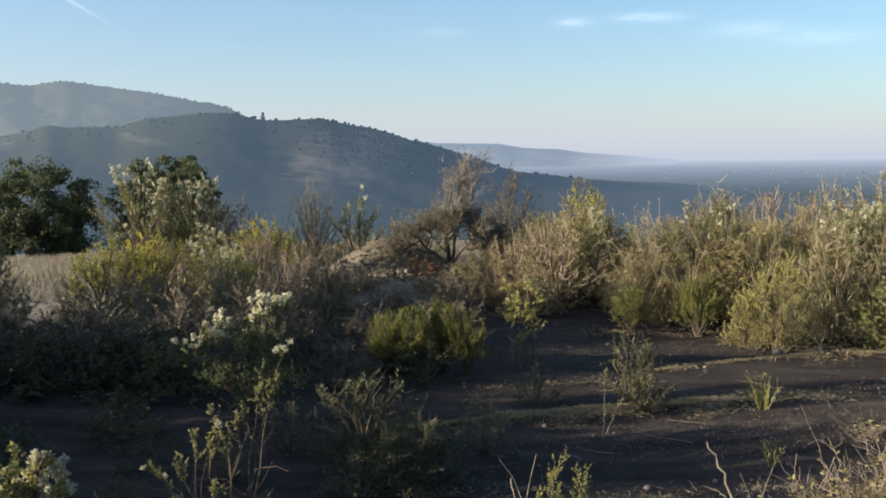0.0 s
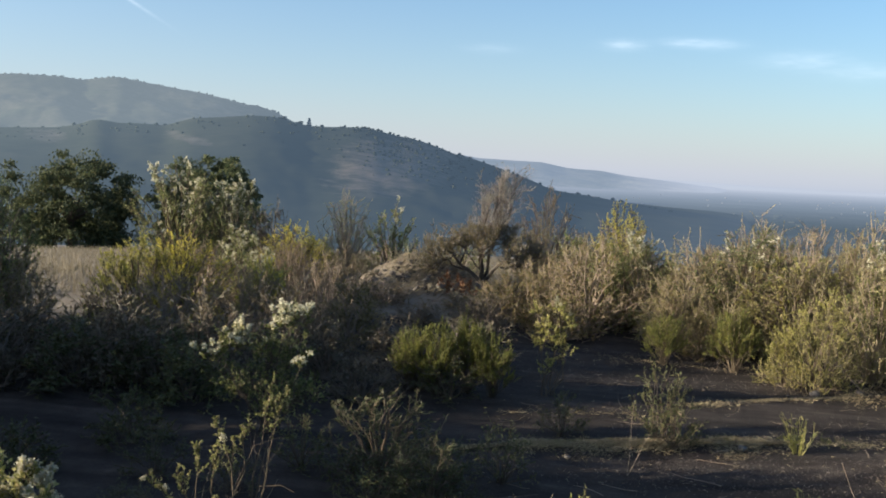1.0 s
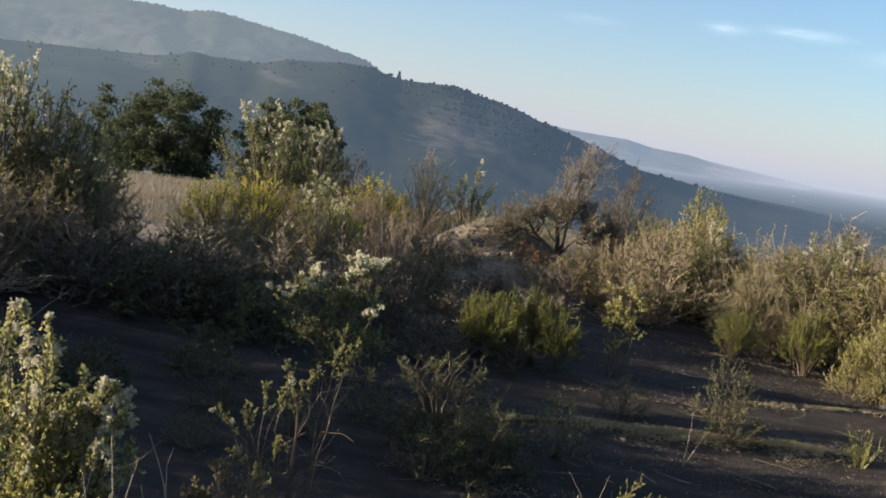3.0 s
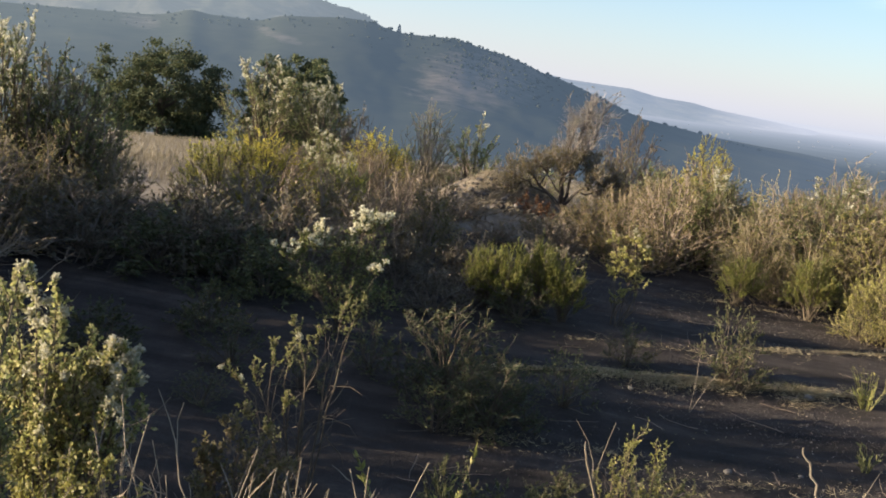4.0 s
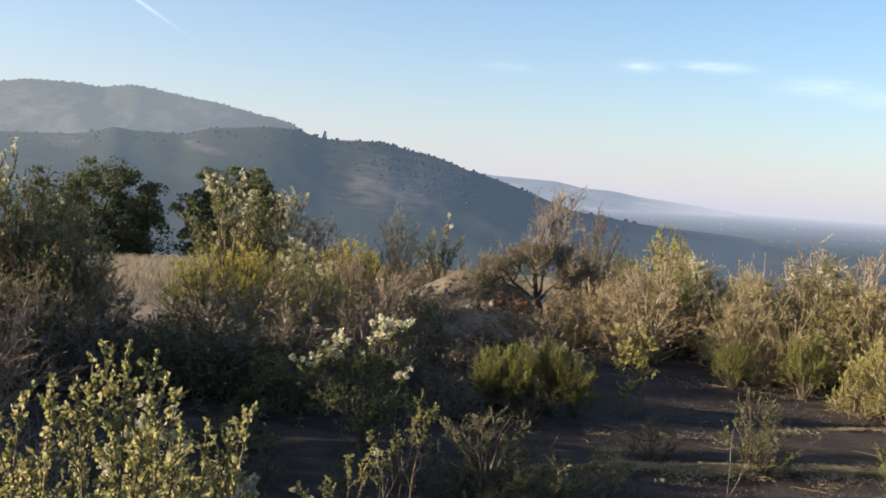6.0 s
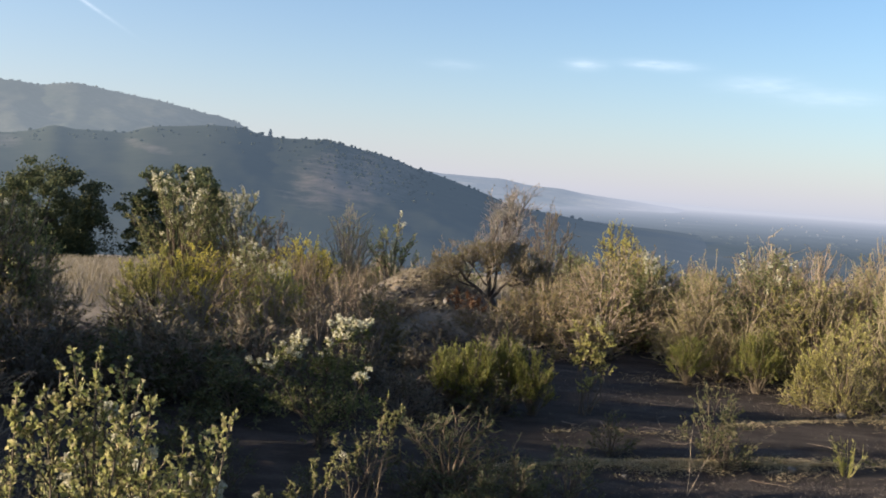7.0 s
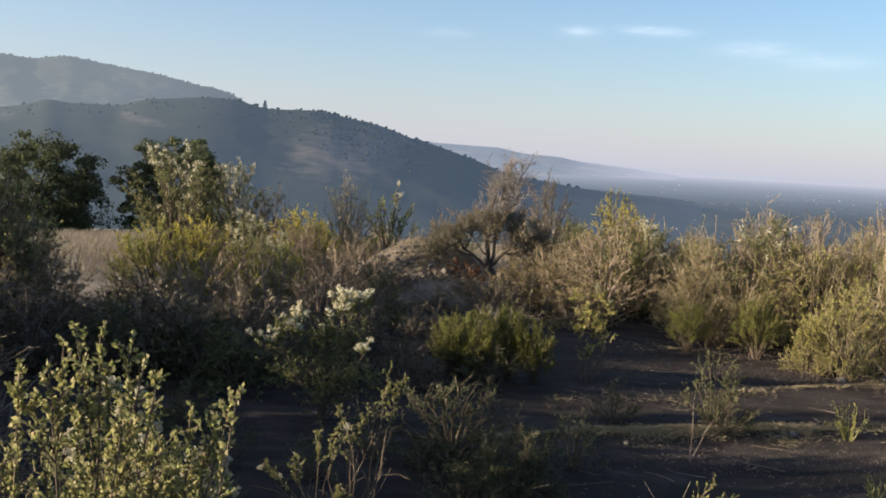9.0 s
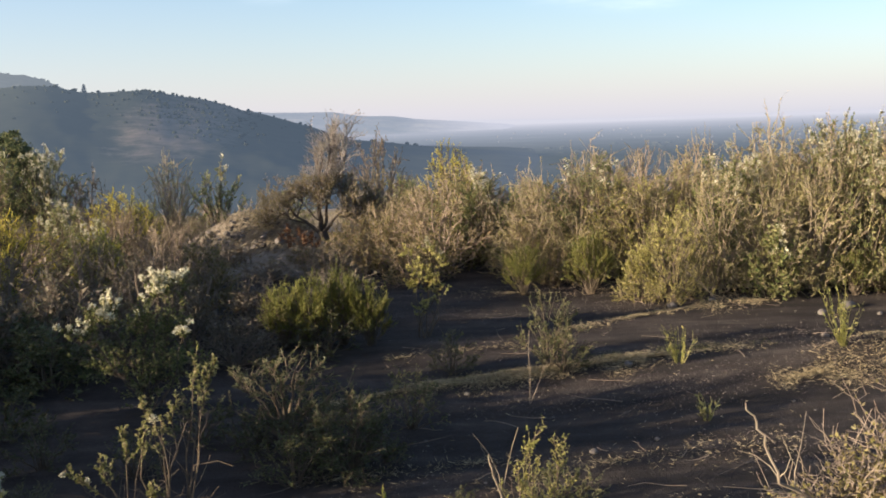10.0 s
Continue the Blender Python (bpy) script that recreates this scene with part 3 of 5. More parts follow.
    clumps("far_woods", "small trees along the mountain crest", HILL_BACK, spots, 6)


hill_woods()


def lone_tree():
    rng = np.random.default_rng(2)
    q = radians(-17.8)
    x, y = 1298 * math.sin(q), 1298 * math.cos(q)
    z = 1.7 + 1300 * math.tan(radians(1.77)) - 1.5
    top = tagged(new("lone_tree"), "single tall conifer on the hill crest", "tree")
    top.location = (x, y, z)
    P = np.array([[[0, 0, 0], [0.1, 0, 5], [0, 0, 10.5]]])
    # shares the hill's material, so the same painted haze glows on it
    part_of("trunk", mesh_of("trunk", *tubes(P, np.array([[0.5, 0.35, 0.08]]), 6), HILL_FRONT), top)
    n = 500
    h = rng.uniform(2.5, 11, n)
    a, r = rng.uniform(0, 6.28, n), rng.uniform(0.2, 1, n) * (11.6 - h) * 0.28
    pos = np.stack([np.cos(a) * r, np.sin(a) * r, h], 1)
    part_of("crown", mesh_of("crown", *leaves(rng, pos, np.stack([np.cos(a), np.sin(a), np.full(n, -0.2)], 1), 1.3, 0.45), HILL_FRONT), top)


lone_tree()


def valley_floor():
    rng = np.random.default_rng(33)
    bits = []
    box = np.array([[x, y, z] for z in (0, 1) for y in (-1, 1) for x in (-1, 1)], float)
    fc = np.array([[0, 1, 3, 2], [4, 6, 7, 5], [0, 4, 5, 1], [1, 5, 7, 3], [3, 7, 6, 2], [2, 6, 4, 0]])
    for _ in range(70):
        r, q = rng.uniform(1900, 3000), radians(rng.uniform(-2, 40))
        w = rng.uniform(0.5, 1.6) * r / 2600
        v = box * np.array([w, w * 0.5, rng.uniform(2, 4)]) + np.array([r * math.sin(q), r * math.cos(q), -62])
        bits.append((v, fc))
    V, F = joined(bits)
    tagged(new("far_town", mesh_of("far_town", V, F, TOWN)), "pale scattered buildings on the valley floor", "buildings", kind="stuff")
    spots = []
    for _ in range(200):
        r, q = rng.uniform(1200, 1780), radians(rng.uniform(-8, 42))
        s = rng.uniform(1.5, 3.5) * (0.6 + r / 4000)
        spots.append((r * math.sin(q), r * math.cos(q), -62.5, s * 2.4, s * 0.6))
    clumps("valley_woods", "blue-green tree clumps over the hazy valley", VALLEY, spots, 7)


valley_floor()


# ---- shrubs ----
def dome(rng, h, w, clusters, shoots, reach, crook, low, knots=4, lift=0.22):
    """Stems that fill an uneven dome, each ending in a rounded head of leafy shoots."""
    a = np.arange(clusters) * 2.39996 + rng.normal(size=clusters) * 0.35
    up = np.linspace(low, 1.0, clusters) ** 0.85 + rng.normal(size=clusters) * 0.05
    up = np.clip(up, 0.05, 1.0)
    flat = np.sqrt(np.maximum(0.05, 1 - up ** 3.2))
    lump = 1 + 0.13 * np.sin(2 * a + rng.uniform(0, 6)) + 0.12 * np.sin(3 * a + 5 * up)
    rad = (rng.uniform(0.5, 1.0, clusters) ** 0.5 * lump)[:, None]
    C = np.stack([np.cos(a) * flat * w / 2, np.sin(a) * flat * w / 2, up * h * 0.88 / np.maximum(lump, 0.85) ** 0.5], 1) * np.concatenate([rad, rad, rad ** 0.35], 1)
    base = np.stack([np.cos(a), np.sin(a), a * 0], 1) * rng.uniform(0, 0.07, clusters)[:, None] * w
    u = np.linspace(0, 1, 6)[None, :, None]
    ctrl = C * np.array([0.35, 0.35, 0.6]) + rng.normal(size=C.shape) * 0.04 * h
    P0 = (1 - u) ** 2 * base[:, None] + 2 * u * (1 - u) * ctrl[:, None] + u ** 2 * C[:, None]
    P0[:, 1:] += rng.normal(size=(clusters, 5, 3)) * 0.012 * h
    p, t = along(P0, rng.uniform(0, 1, (clusters, shoots)) ** 0.55 * 0.62 + 0.38)
    p, t = p.reshape(-1, 3), t.reshape(-1, 3)
    out = unit(p * np.array([1, 1, 0.6]))
    way = unit(out * 0.5 + t * 0.15 + np.array([0, 0, lift]) + rng.normal(size=p.shape) * (0.85 if lift < 0.1 else 0.6 if lift < 0.5 else 0.4))
    P1 = branch(rng, p, way, reach * rng.uniform(0.45, 1.1, len(p)), knots, 0.16 if lift > 0.1 else 0.03, crook)
    tips = P1[:, -1]
    k = np.array([w / 2 / np.percentile(np.hypot(tips[:, 0], tips[:, 1]), 96), 1, h / np.percentile(tips[:, 2], 99)])
    k[1] = k[0]
    P0, P1 = P0 * k, P1 * k
    P1[..., 2] = np.maximum(P1[..., 2], 0.01)
    return P0, P1


SPECIES = {
    # leaf, twig, clusters, shoots, shoot length, crook, lowest cluster, leaves a shoot, leaf length, half width, leaf spread, share of tufted clusters
    "coyote": (COYOTE_LEAF, TWIG, 32, 14, 0.14, 0.08, 0.06, 18, 0.021, 0.0066, 0.8, 0.07),
    "tufted": (COYOTE_LEAF, TWIG, 40, 15, 0.11, 0.08, 0.05, 17, 0.020, 0.0060, 0.8, 0.22),
    "sparse": (GREEN_LEAF, TWIG, 34, 9, 0.13, 0.16, 0.12, 11, 0.017, 0.0042, 0.7, 0.0),
    "golden": (GOLD_LEAF, TWIG, 46, 15, 0.17, 0.05, 0.04, 19, 0.028, 0.0038, 0.42, 0.6),
    "yellow": (YELLOW_LEAF, TWIG, 46, 14, 0.13, 0.05, 0.04, 18, 0.026, 0.0042, 0.5, 0.0),
    "pale": (PALE_LEAF, TWIG, 46, 15, 0.17, 0.10, 0.04, 19, 0.0175, 0.0034, 0.5, 0.35),
    "ashen": (ASH_LEAF, ASH_TWIG, 34, 11, 0.18, 0.14, 0.03, 16, 0.025, 0.0040, 0.5, 0.0),
    "sage": (SAGE_LEAF, SAGE_TWIG, 34, 11, 0.19, 0.14, 0.03, 17, 0.024, 0.0040, 0.5, 0.0),
    "tangle": (TANGLE_LEAF, TANGLE_TWIG, 46, 11, 0.17, 0.24, 0.03, 25, 0.0155, 0.0036, 0.5, 0.0),
    "brushy": (BRUSH_LEAF, SAGE_TWIG, 36, 11, 0.17, 0.14, 0.03, 18, 0.023, 0.0044, 0.55, 0.0),
    "feather": (FEATHER_LEAF, TWIG, 60, 13, 0.14, 0.06, 0.3, 20, 0.024, 0.0027, 0.4, 0.0),
    "green": (GREEN_LEAF, TWIG, 26, 12, 0.13, 0.06, 0.06, 18, 0.022, 0.0046, 0.6, 0.0),
    "soft": (SOFT_LEAF, TWIG, 44, 13, 0.13, 0.08, 0.06, 20, 0.020, 0.0022, 0.6, 0.0),
    "dead": (SAGE_LEAF, DEAD_TWIG, 20, 11, 0.20, 0.20, 0.08, 7, 0.018, 0.0048, 0.8, 0.0),
}
# how a shrub is grown by its distance: share of shoots, leaf scale, share of leaves, twig thickness
GRADES = {"near": (1.1, 0.85, 1.3, 1.0), "mid": (0.82, 1.42, 0.60, 1.2), "far": (0.62, 1.5, 0.52, 1.4), "shade": (0.9, 2.8, 0.4, 1.6)}
MADE = {}


def shrub_meshes(species, size, number, grade):
    """Meshes of one grown shrub of the species, size metres high and wide; each is grown once."""
    key = (species, size, number, grade)
    if key in MADE:
        return MADE[key]
    leaf, twig, clusters, shoots, reach, crook, low, per, ll, lw, spread, share = SPECIES[species]
    rng = np.random.default_rng(int(size * 100) * 31 + number * 7 + sum(map(ord, species + grade)))
    many, big, more, thick = GRADES[grade]
    shoots, ll, lw, per = round(shoots * many), ll * big, lw * big, max(2, round(per * more))
    if size > 1.2:
        clusters, reach, ll, lw = int(clusters * 1.5), reach * 1.2, ll * 1.12, lw * 1.12
    if size < 0.6:
        clusters, reach, per = int(clusters * 0.6), reach * 0.75, max(2, round(per * 0.8))
    knots = {"near": 4, "mid": 2, "far": 2, "shade": 2}[grade]
    P0, P1 = dome(rng, size, size, clusters, shoots, reach, crook, low, knots, 0.62 if species in ("golden", "feather") else 0.42 if species in ("sage", "ashen", "brushy") and number else 0.05 if species == "tangle" else 0.22)
    crown = P1
    if species not in ("sparse", "dead", "feather"):           # low shoots round the foot
        n = len(P1) // 4
        a, r = rng.uniform(0, 6.28, n), np.sqrt(rng.uniform(0.02, 0.24, n)) * size * 0.92
        foot = np.stack([np.cos(a) * r, np.sin(a) * r, rng.uniform(0, 0.16, n) * size], 1)
        way = np.stack([np.cos(a) * 0.45, np.sin(a) * 0.45, np.full(n, 0.8)], 1) + rng.normal(size=(n, 3)) * 0.3
        P1 = np.concatenate([P1, branch(rng, foot, way, reach * rng.uniform(0.6, 1.4, n), knots, 0.12, crook)])
    k = (0.55 + size * 0.45) * thick * (0.62 if species in ("sparse", "green", "feather") else 1.0)
    R0 = np.linspace(0.0075, 0.003, 6)[None] * k * rng.uniform(0.7, 1.3, (len(P0), 1))
    R1 = np.linspace(0.0024, 0.0011, knots)[None] * k * rng.uniform(0.8, 1.3, (len(P1), 1))
    out = []
    if grade in ("far", "shade"):
        out.append(("branchwork", mesh_of(species + "_branchwork", *joined([tubes(P0, R0, 3), tubes(P1, R1)]), twig)))
    else:
        for a in range(len(P0)):
            out.append(("stem", mesh_of(species + "_stem", *tubes(P0[a:a + 1], R0[a:a + 1], 5), twig, True)))
        bits = [tubes(P1, R1)]
        if species in ("sage", "ashen", "dead", "brushy", "tangle"):       # fine bare side twigs
            p, t = along(P1, rng.uniform(0.2, 1, (len(P1), 3 if grade == "near" else 1)))
            p, t = p.reshape(-1, 3), t.reshape(-1, 3)
            P2 = branch(rng, p, t + rng.normal(size=t.shape) * 0.6, reach * rng.uniform(0.2, 0.5, len(p)), 2, 0.2, crook)
            bits.append(tubes(P2, np.linspace(0.0013, 0.0007, 2)[None] * k * np.ones((len(P2), 1))))
        out.append(("twig_mass", mesh_of(species + "_twig_mass", *joined(bits), twig)))
    u = (np.arange(per)[None] + rng.uniform(0, 1, (len(P1), per))) / per * 0.88 + 0.12
    p, t = along(P1, u)
    p, t = p.reshape(-1, 3), t.reshape(-1, 3)
    out.append(("foliage", mesh_of(species + "_foliage", *leaves(rng, p, t + rng.normal(size=t.shape) * spread, ll, lw), leaf)))
    if share > 0:
        order = np.argsort(-P0[:, -1, 2] + rng.normal(size=len(P0)) * 0.06 * size)[:max(1, int(share * len(P0)))]
        rows = crown.reshape(len(P0), -1, knots, 3)[order].reshape(-1, knots, 3)
        if species in ("golden", "pale"):
            rows = rows[rng.random(len(rows)) < 0.8]
            p, t = along(rows, rng.uniform(0.75, 1.05, (len(rows), 9)))
            p, t = p.reshape(-1, 3), t.reshape(-1, 3)
            out.append(("bloom", mesh_of("bloom", *leaves(rng, p, t + rng.normal(size=p.shape) * 0.5, 0.018 * big, 0.0036 * big), GOLD_FLOWER if species == "golden" else PALE_LEAF)))
        else:
            rows = rows[rng.random(len(rows)) < 0.55]
            p, t = along(rows, rng.uniform(0.7, 1.05, (len(rows), 8)))
            p, t = p.reshape(-1, 3), t.reshape(-1, 3)
            p = p + rng.normal(size=p.shape) * 0.009 * big
            out.append(("seed_fluff", mesh_of("seed_fluff", *puffs(rng, p, t, 0.018 * max(1, big * 0.85), 6), TUFT)))
    MADE[key] = out
    return out


LABELS = {
    "coyote": ("coyote_brush", "leafy yellow-green coyote brush with white seed tufts"),
    "tufted": ("coyote_brush", "rounded coyote brush crowded with cream seed tufts"),
    "sparse": ("green_shrub", "thin grey-green upright shrub on bare soil"),
    "golden": ("golden_shrub", "yellow-green upright shrub with golden flower tips"),
    "yellow": ("golden_shrub", "rounded bright yellow shrub in late bloom"),
    "pale": ("golden_shrub", "pale straw-green shrub with faded yellow tips"),
    "ashen": ("dry_shrub", "dull ash-brown twiggy shrub in the thicket"),
    "brushy": ("dry_shrub", "straw-green twiggy shrub with fine upright shoots"),
    "tangle": ("dry_shrub", "tangled tan twiggy dry shrub with few leaves"),
    "sage": ("dry_shrub", "grey-brown twiggy dry shrub with sparse leaves"),
    "green": ("green_shrub", "low dark green leafy shrub on bare soil"),
    "feather": ("green_shrub", "bright green feathery upright shrub beside bare soil"),
    "soft": ("green_shrub", "soft dark green feathery shrub on bare soil"),
    "dead": ("dead_shrub", "bleached dead shrub of bare pale twigs"),
}
count = 0


def shrub(species, x, y, h, w, label="", lean=(0, 0)):
    global count
    count += 1
    size = 0.5 if h < 0.68 else 1.0 if h < 1.15 else 1.5
    if y > 8:
        w = w if w < 0.4 * h else max(w, 0.88 * h)
    grade = "near" if y < 5 else "mid" if y < 14 else "far"
    if x < -0.78 * y:
        grade = "shade"                                # beside the walk: only their shade is seen
    elif species in ("sage", "ashen", "brushy", "golden", "yellow", "tangle") and y > 11.7:
        grade = "far"
    name, text = LABELS[species]
    top = tagged(new(name), label or text, "shrub", group=name + " thicket")
    m = Matrix.LocRotScale((x, y, float(land(x, y)) - 0.01), Euler((lean[0], lean[1], count * 2.399)), (w / size, w / size, h / size))
    top.matrix_basis = m
    for part_name, me in shrub_meshes(species, size, count % 3, grade):
        ob = part_of(part_name, me, top)
        if part_name != "stem":
            tagged(ob, kind="stuff")
    return top


# the shrubs that stand round the clearing: species, x, y, height, width
PLANTS = [
    # beyond the hollow
    ("tufted", -5.5, 13.4, 1.55, 1.5), ("tufted", -4.75, 13.6, 1.36, 0.7), ("ashen", -4.25, 13.45, 1.08, 0.8),
    ("tufted", -5.35, 8.0, 1.66, 1.3), ("brushy", -5.0, 8.0, 1.40, 1.2), ("tufted", -5.6, 7.9, 1.6, 1.2), ("coyote", -4.95, 8.25, 1.44, 0.9), ("brushy", -4.72, 8.2, 1.12, 0.9),
    ("golden", -4.1, 9.45, 0.90, 1.05), ("yellow", -3.75, 9.65, 0.92, 0.95), ("yellow", -3.44, 12.0, 0.92, 0.95), ("yellow", -3.2, 12.1, 0.80, 0.7), ("tufted", -3.15, 10.4, 0.72, 0.7), ("tufted", -3.9, 11.6, 0.85, 0.7),
    ("tangle", -3.32, 14.2, 1.18, 0.9), ("coyote", -2.80, 14.7, 1.0, 0.6), ("brushy", -2.55, 11.6, 0.72, 0.8),
    ("brushy", -4.39, 8.0, 0.73, 0.92), ("ashen", -3.51, 7.8, 0.62, 1.01), ("sage", -3.36, 8.6, 0.71, 1.03), ("brushy", -2.85, 9.2, 0.72, 0.95), ("sage", -2.32, 9.8, 0.72, 0.87), ("brushy", -1.9, 9.2, 0.62, 0.8),
    ("ashen", -1.35, 8.6, 0.42, 0.7), ("sage", -3.11, 11.0, 0.81, 0.92), ("ashen", -1.75, 8.0, 0.46, 0.6), ("sage", -2.6, 10.6, 0.62, 0.8), ("golden", -3.0, 9.9, 0.66, 0.5),
    # round the forked tree
    ("brushy", -0.30, 12.0, 0.72, 0.8), ("brushy", -0.03, 12.5, 0.86, 0.8), ("brushy", -0.45, 11.2, 0.62, 0.7), ("brushy", -0.55, 13.6, 1.0, 0.9), ("sage", -0.55, 15.2, 1.42, 0.9), ("sage", -1.6, 11.0, 0.22, 0.7), ("sage", -2.2, 12.0, 0.30, 0.7), ("brushy", -1.3, 11.9, 0.22, 0.7), ("brushy", -0.85, 11.2, 0.5, 0.7), ("ashen", -0.9, 10.4, 0.46, 0.7), ("brushy", -0.8, 12.5, 0.5, 0.6),
    ("yellow", 0.52, 17.0, 1.34, 1.1), ("brushy", -0.1, 10.4, 0.5, 0.7),
    # along the far side of the clearing
    ("pale", 0.48, 12.0, 1.0, 0.7), ("tangle", 1.18, 11.0, 1.03, 1.0), ("tangle", 1.05, 10.5, 0.80, 0.9), ("brushy", 1.75, 10.9, 0.98, 0.9), ("brushy", 1.95, 11.8, 1.1, 0.9), ("tangle", 1.5, 10.3, 0.75, 0.9), ("tangle", 0.75, 11.4, 0.95, 0.9),
    ("pale", 2.12, 8.95, 0.80, 0.58), ("pale", 1.86, 9.05, 0.50, 0.42), ("feather", 1.50, 9.5, 0.56, 0.5), ("feather", 0.90, 9.56, 0.46, 0.38), ("brushy", 1.25, 9.95, 0.42, 0.5),
    ("tangle", 2.2, 10.2, 1.04, 1.0), ("tangle", 2.6, 9.35, 1.02, 0.95), ("coyote", 2.78, 9.8, 1.12, 0.5), ("tufted", 2.95, 9.75, 1.14, 0.5), ("tangle", 2.7, 10.6, 1.1, 1.0),
    ("tangle", 3.0, 9.2, 0.98, 0.9), ("tangle", 3.25, 9.6, 1.18, 1.0), ("tangle", 3.4, 9.15, 1.0, 0.95), ("coyote", 2.98, 8.95, 0.60, 0.45), ("tangle", 3.48, 10.5, 1.46, 0.8), ("tangle", 3.3, 10.3, 1.15, 1.1),
    ("tangle", 3.75, 9.5, 1.3, 1.0), ("tufted", 3.8, 9.7, 1.36, 0.7), ("tufted", 4.15, 9.5, 1.42, 0.9), ("coyote", 4.05, 9.75, 1.46, 0.9), ("coyote", 3.85, 9.1, 1.08, 0.8), ("tangle", 4.15, 9.2, 1.4, 1.1), ("feather", 3.62, 8.85, 0.38, 0.4), ("tangle", 4.4, 9.0, 1.3, 1.0), ("tangle", 4.0, 10.4, 1.4, 1.0),
    ("tangle", 2.14, 12.0, 1.12, 1.1), ("brushy", 2.75, 11.0, 1.12, 0.9), ("tangle", 2.07, 12.8, 1.2, 0.9), ("brushy", 2.71, 12.8, 1.18, 0.8), ("tangle", 3.22, 12.0, 1.3, 1.0),
    # on the soil
    ("feather", -1.02, 7.8, 0.48, 0.36), ("feather", -0.82, 7.7, 0.54, 0.40), ("feather", -0.60, 7.8, 0.56, 0.42), ("feather", -0.40, 7.72, 0.48, 0.36), ("sparse", -0.7, 7.6, 0.34, 0.7), ("soft", -0.73, 5.6, 0.47, 0.7), ("soft", -0.4, 5.2, 0.38, 0.55), ("sparse", 0.76, 6.8, 0.5, 0.45),
    ("green", 0.0, 3.5, 0.5, 0.5), ("green", 0.32, 3.55, 0.42, 0.45), ("sparse", 0.84, 6.7, 0.44, 0.4),
    ("green", 0.10, 4.15, 0.30, 0.42), ("green", 0.48, 4.35, 0.30, 0.4), ("green", -0.28, 3.9, 0.36, 0.3),
    ("ashen", -2.6, 7.7, 0.66, 0.9), ("ashen", -2.2, 8.4, 0.7, 1.0), ("ashen", -3.0, 7.2, 0.6, 0.9), ("green", -2.4, 6.9, 0.42, 0.7), ("ashen", -1.3, 7.4, 0.34, 0.6), ("ashen", -0.75, 8.8, 0.40, 0.8),
    # the thicket goes on past the left edge; unseen shrubs added there shade the hollow
    ("sage", -5.0, 6.0, 1.15, 1.5), ("coyote", -4.7, 5.0, 1.18, 1.5), ("sage", -3.9, 3.9, 1.1, 1.7), ("sage", -3.2, 4.45, 1.15, 1.3), ("sage", -6.0, 6.7, 0.95, 1.4), ("coyote", -3.7, 2.4, 0.95, 1.3), ("sage", -6.8, 8.4, 1.1, 1.5), ("coyote", -5.6, 4.1, 1.1, 1.6), ("sage", -6.2, 5.4, 1.15, 1.6), ("sage", -5.2, 2.6, 1.2, 1.5), ("sage", -7.0, 4.4, 1.2, 1.6), ("sage", -7.2, 6.2, 0.9, 1.6), ("ashen", -4.55, 6.05, 1.02, 1.1),
    ("coyote", -4.95, 8.1, 1.12, 1.1), ("coyote", -6.0, 7.5, 0.8, 1.2), ("sage", -5.6, 6.2, 1.05, 1.5), ("brushy", -4.7, 6.9, 0.85, 1.2), ("brushy", -4.6, 7.4, 0.8, 1.1), ("green", -3.3, 7.0, 0.5, 1.0), ("green", -2.7, 7.1, 0.5, 0.9), ("ashen", -3.9, 7.0, 0.62, 1.1), ("green", -1.9, 7.2, 0.5, 0.8), ("ashen", -1.0, 7.95, 0.32, 0.7),
    ("sparse", -1.9, 5.4, 0.28, 0.45), ("sparse", -1.4, 5.2, 0.24, 0.4), ("green", -2.3, 5.9, 0.34, 0.5), ("sparse", -1.2, 5.7, 0.3, 0.45), ("green", -2.6, 5.2, 0.3, 0.5), ("sparse", -1.7, 4.7, 0.2, 0.35),
    ("sparse", -0.35, 5.3, 0.36, 0.45), ("sparse", -0.62, 5.0, 0.3, 0.45), ("sparse", -0.1, 5.8, 0.36, 0.4), ("sparse", 0.15, 6.9, 0.3, 0.4),
]
for row in PLANTS:
    shrub(*row)


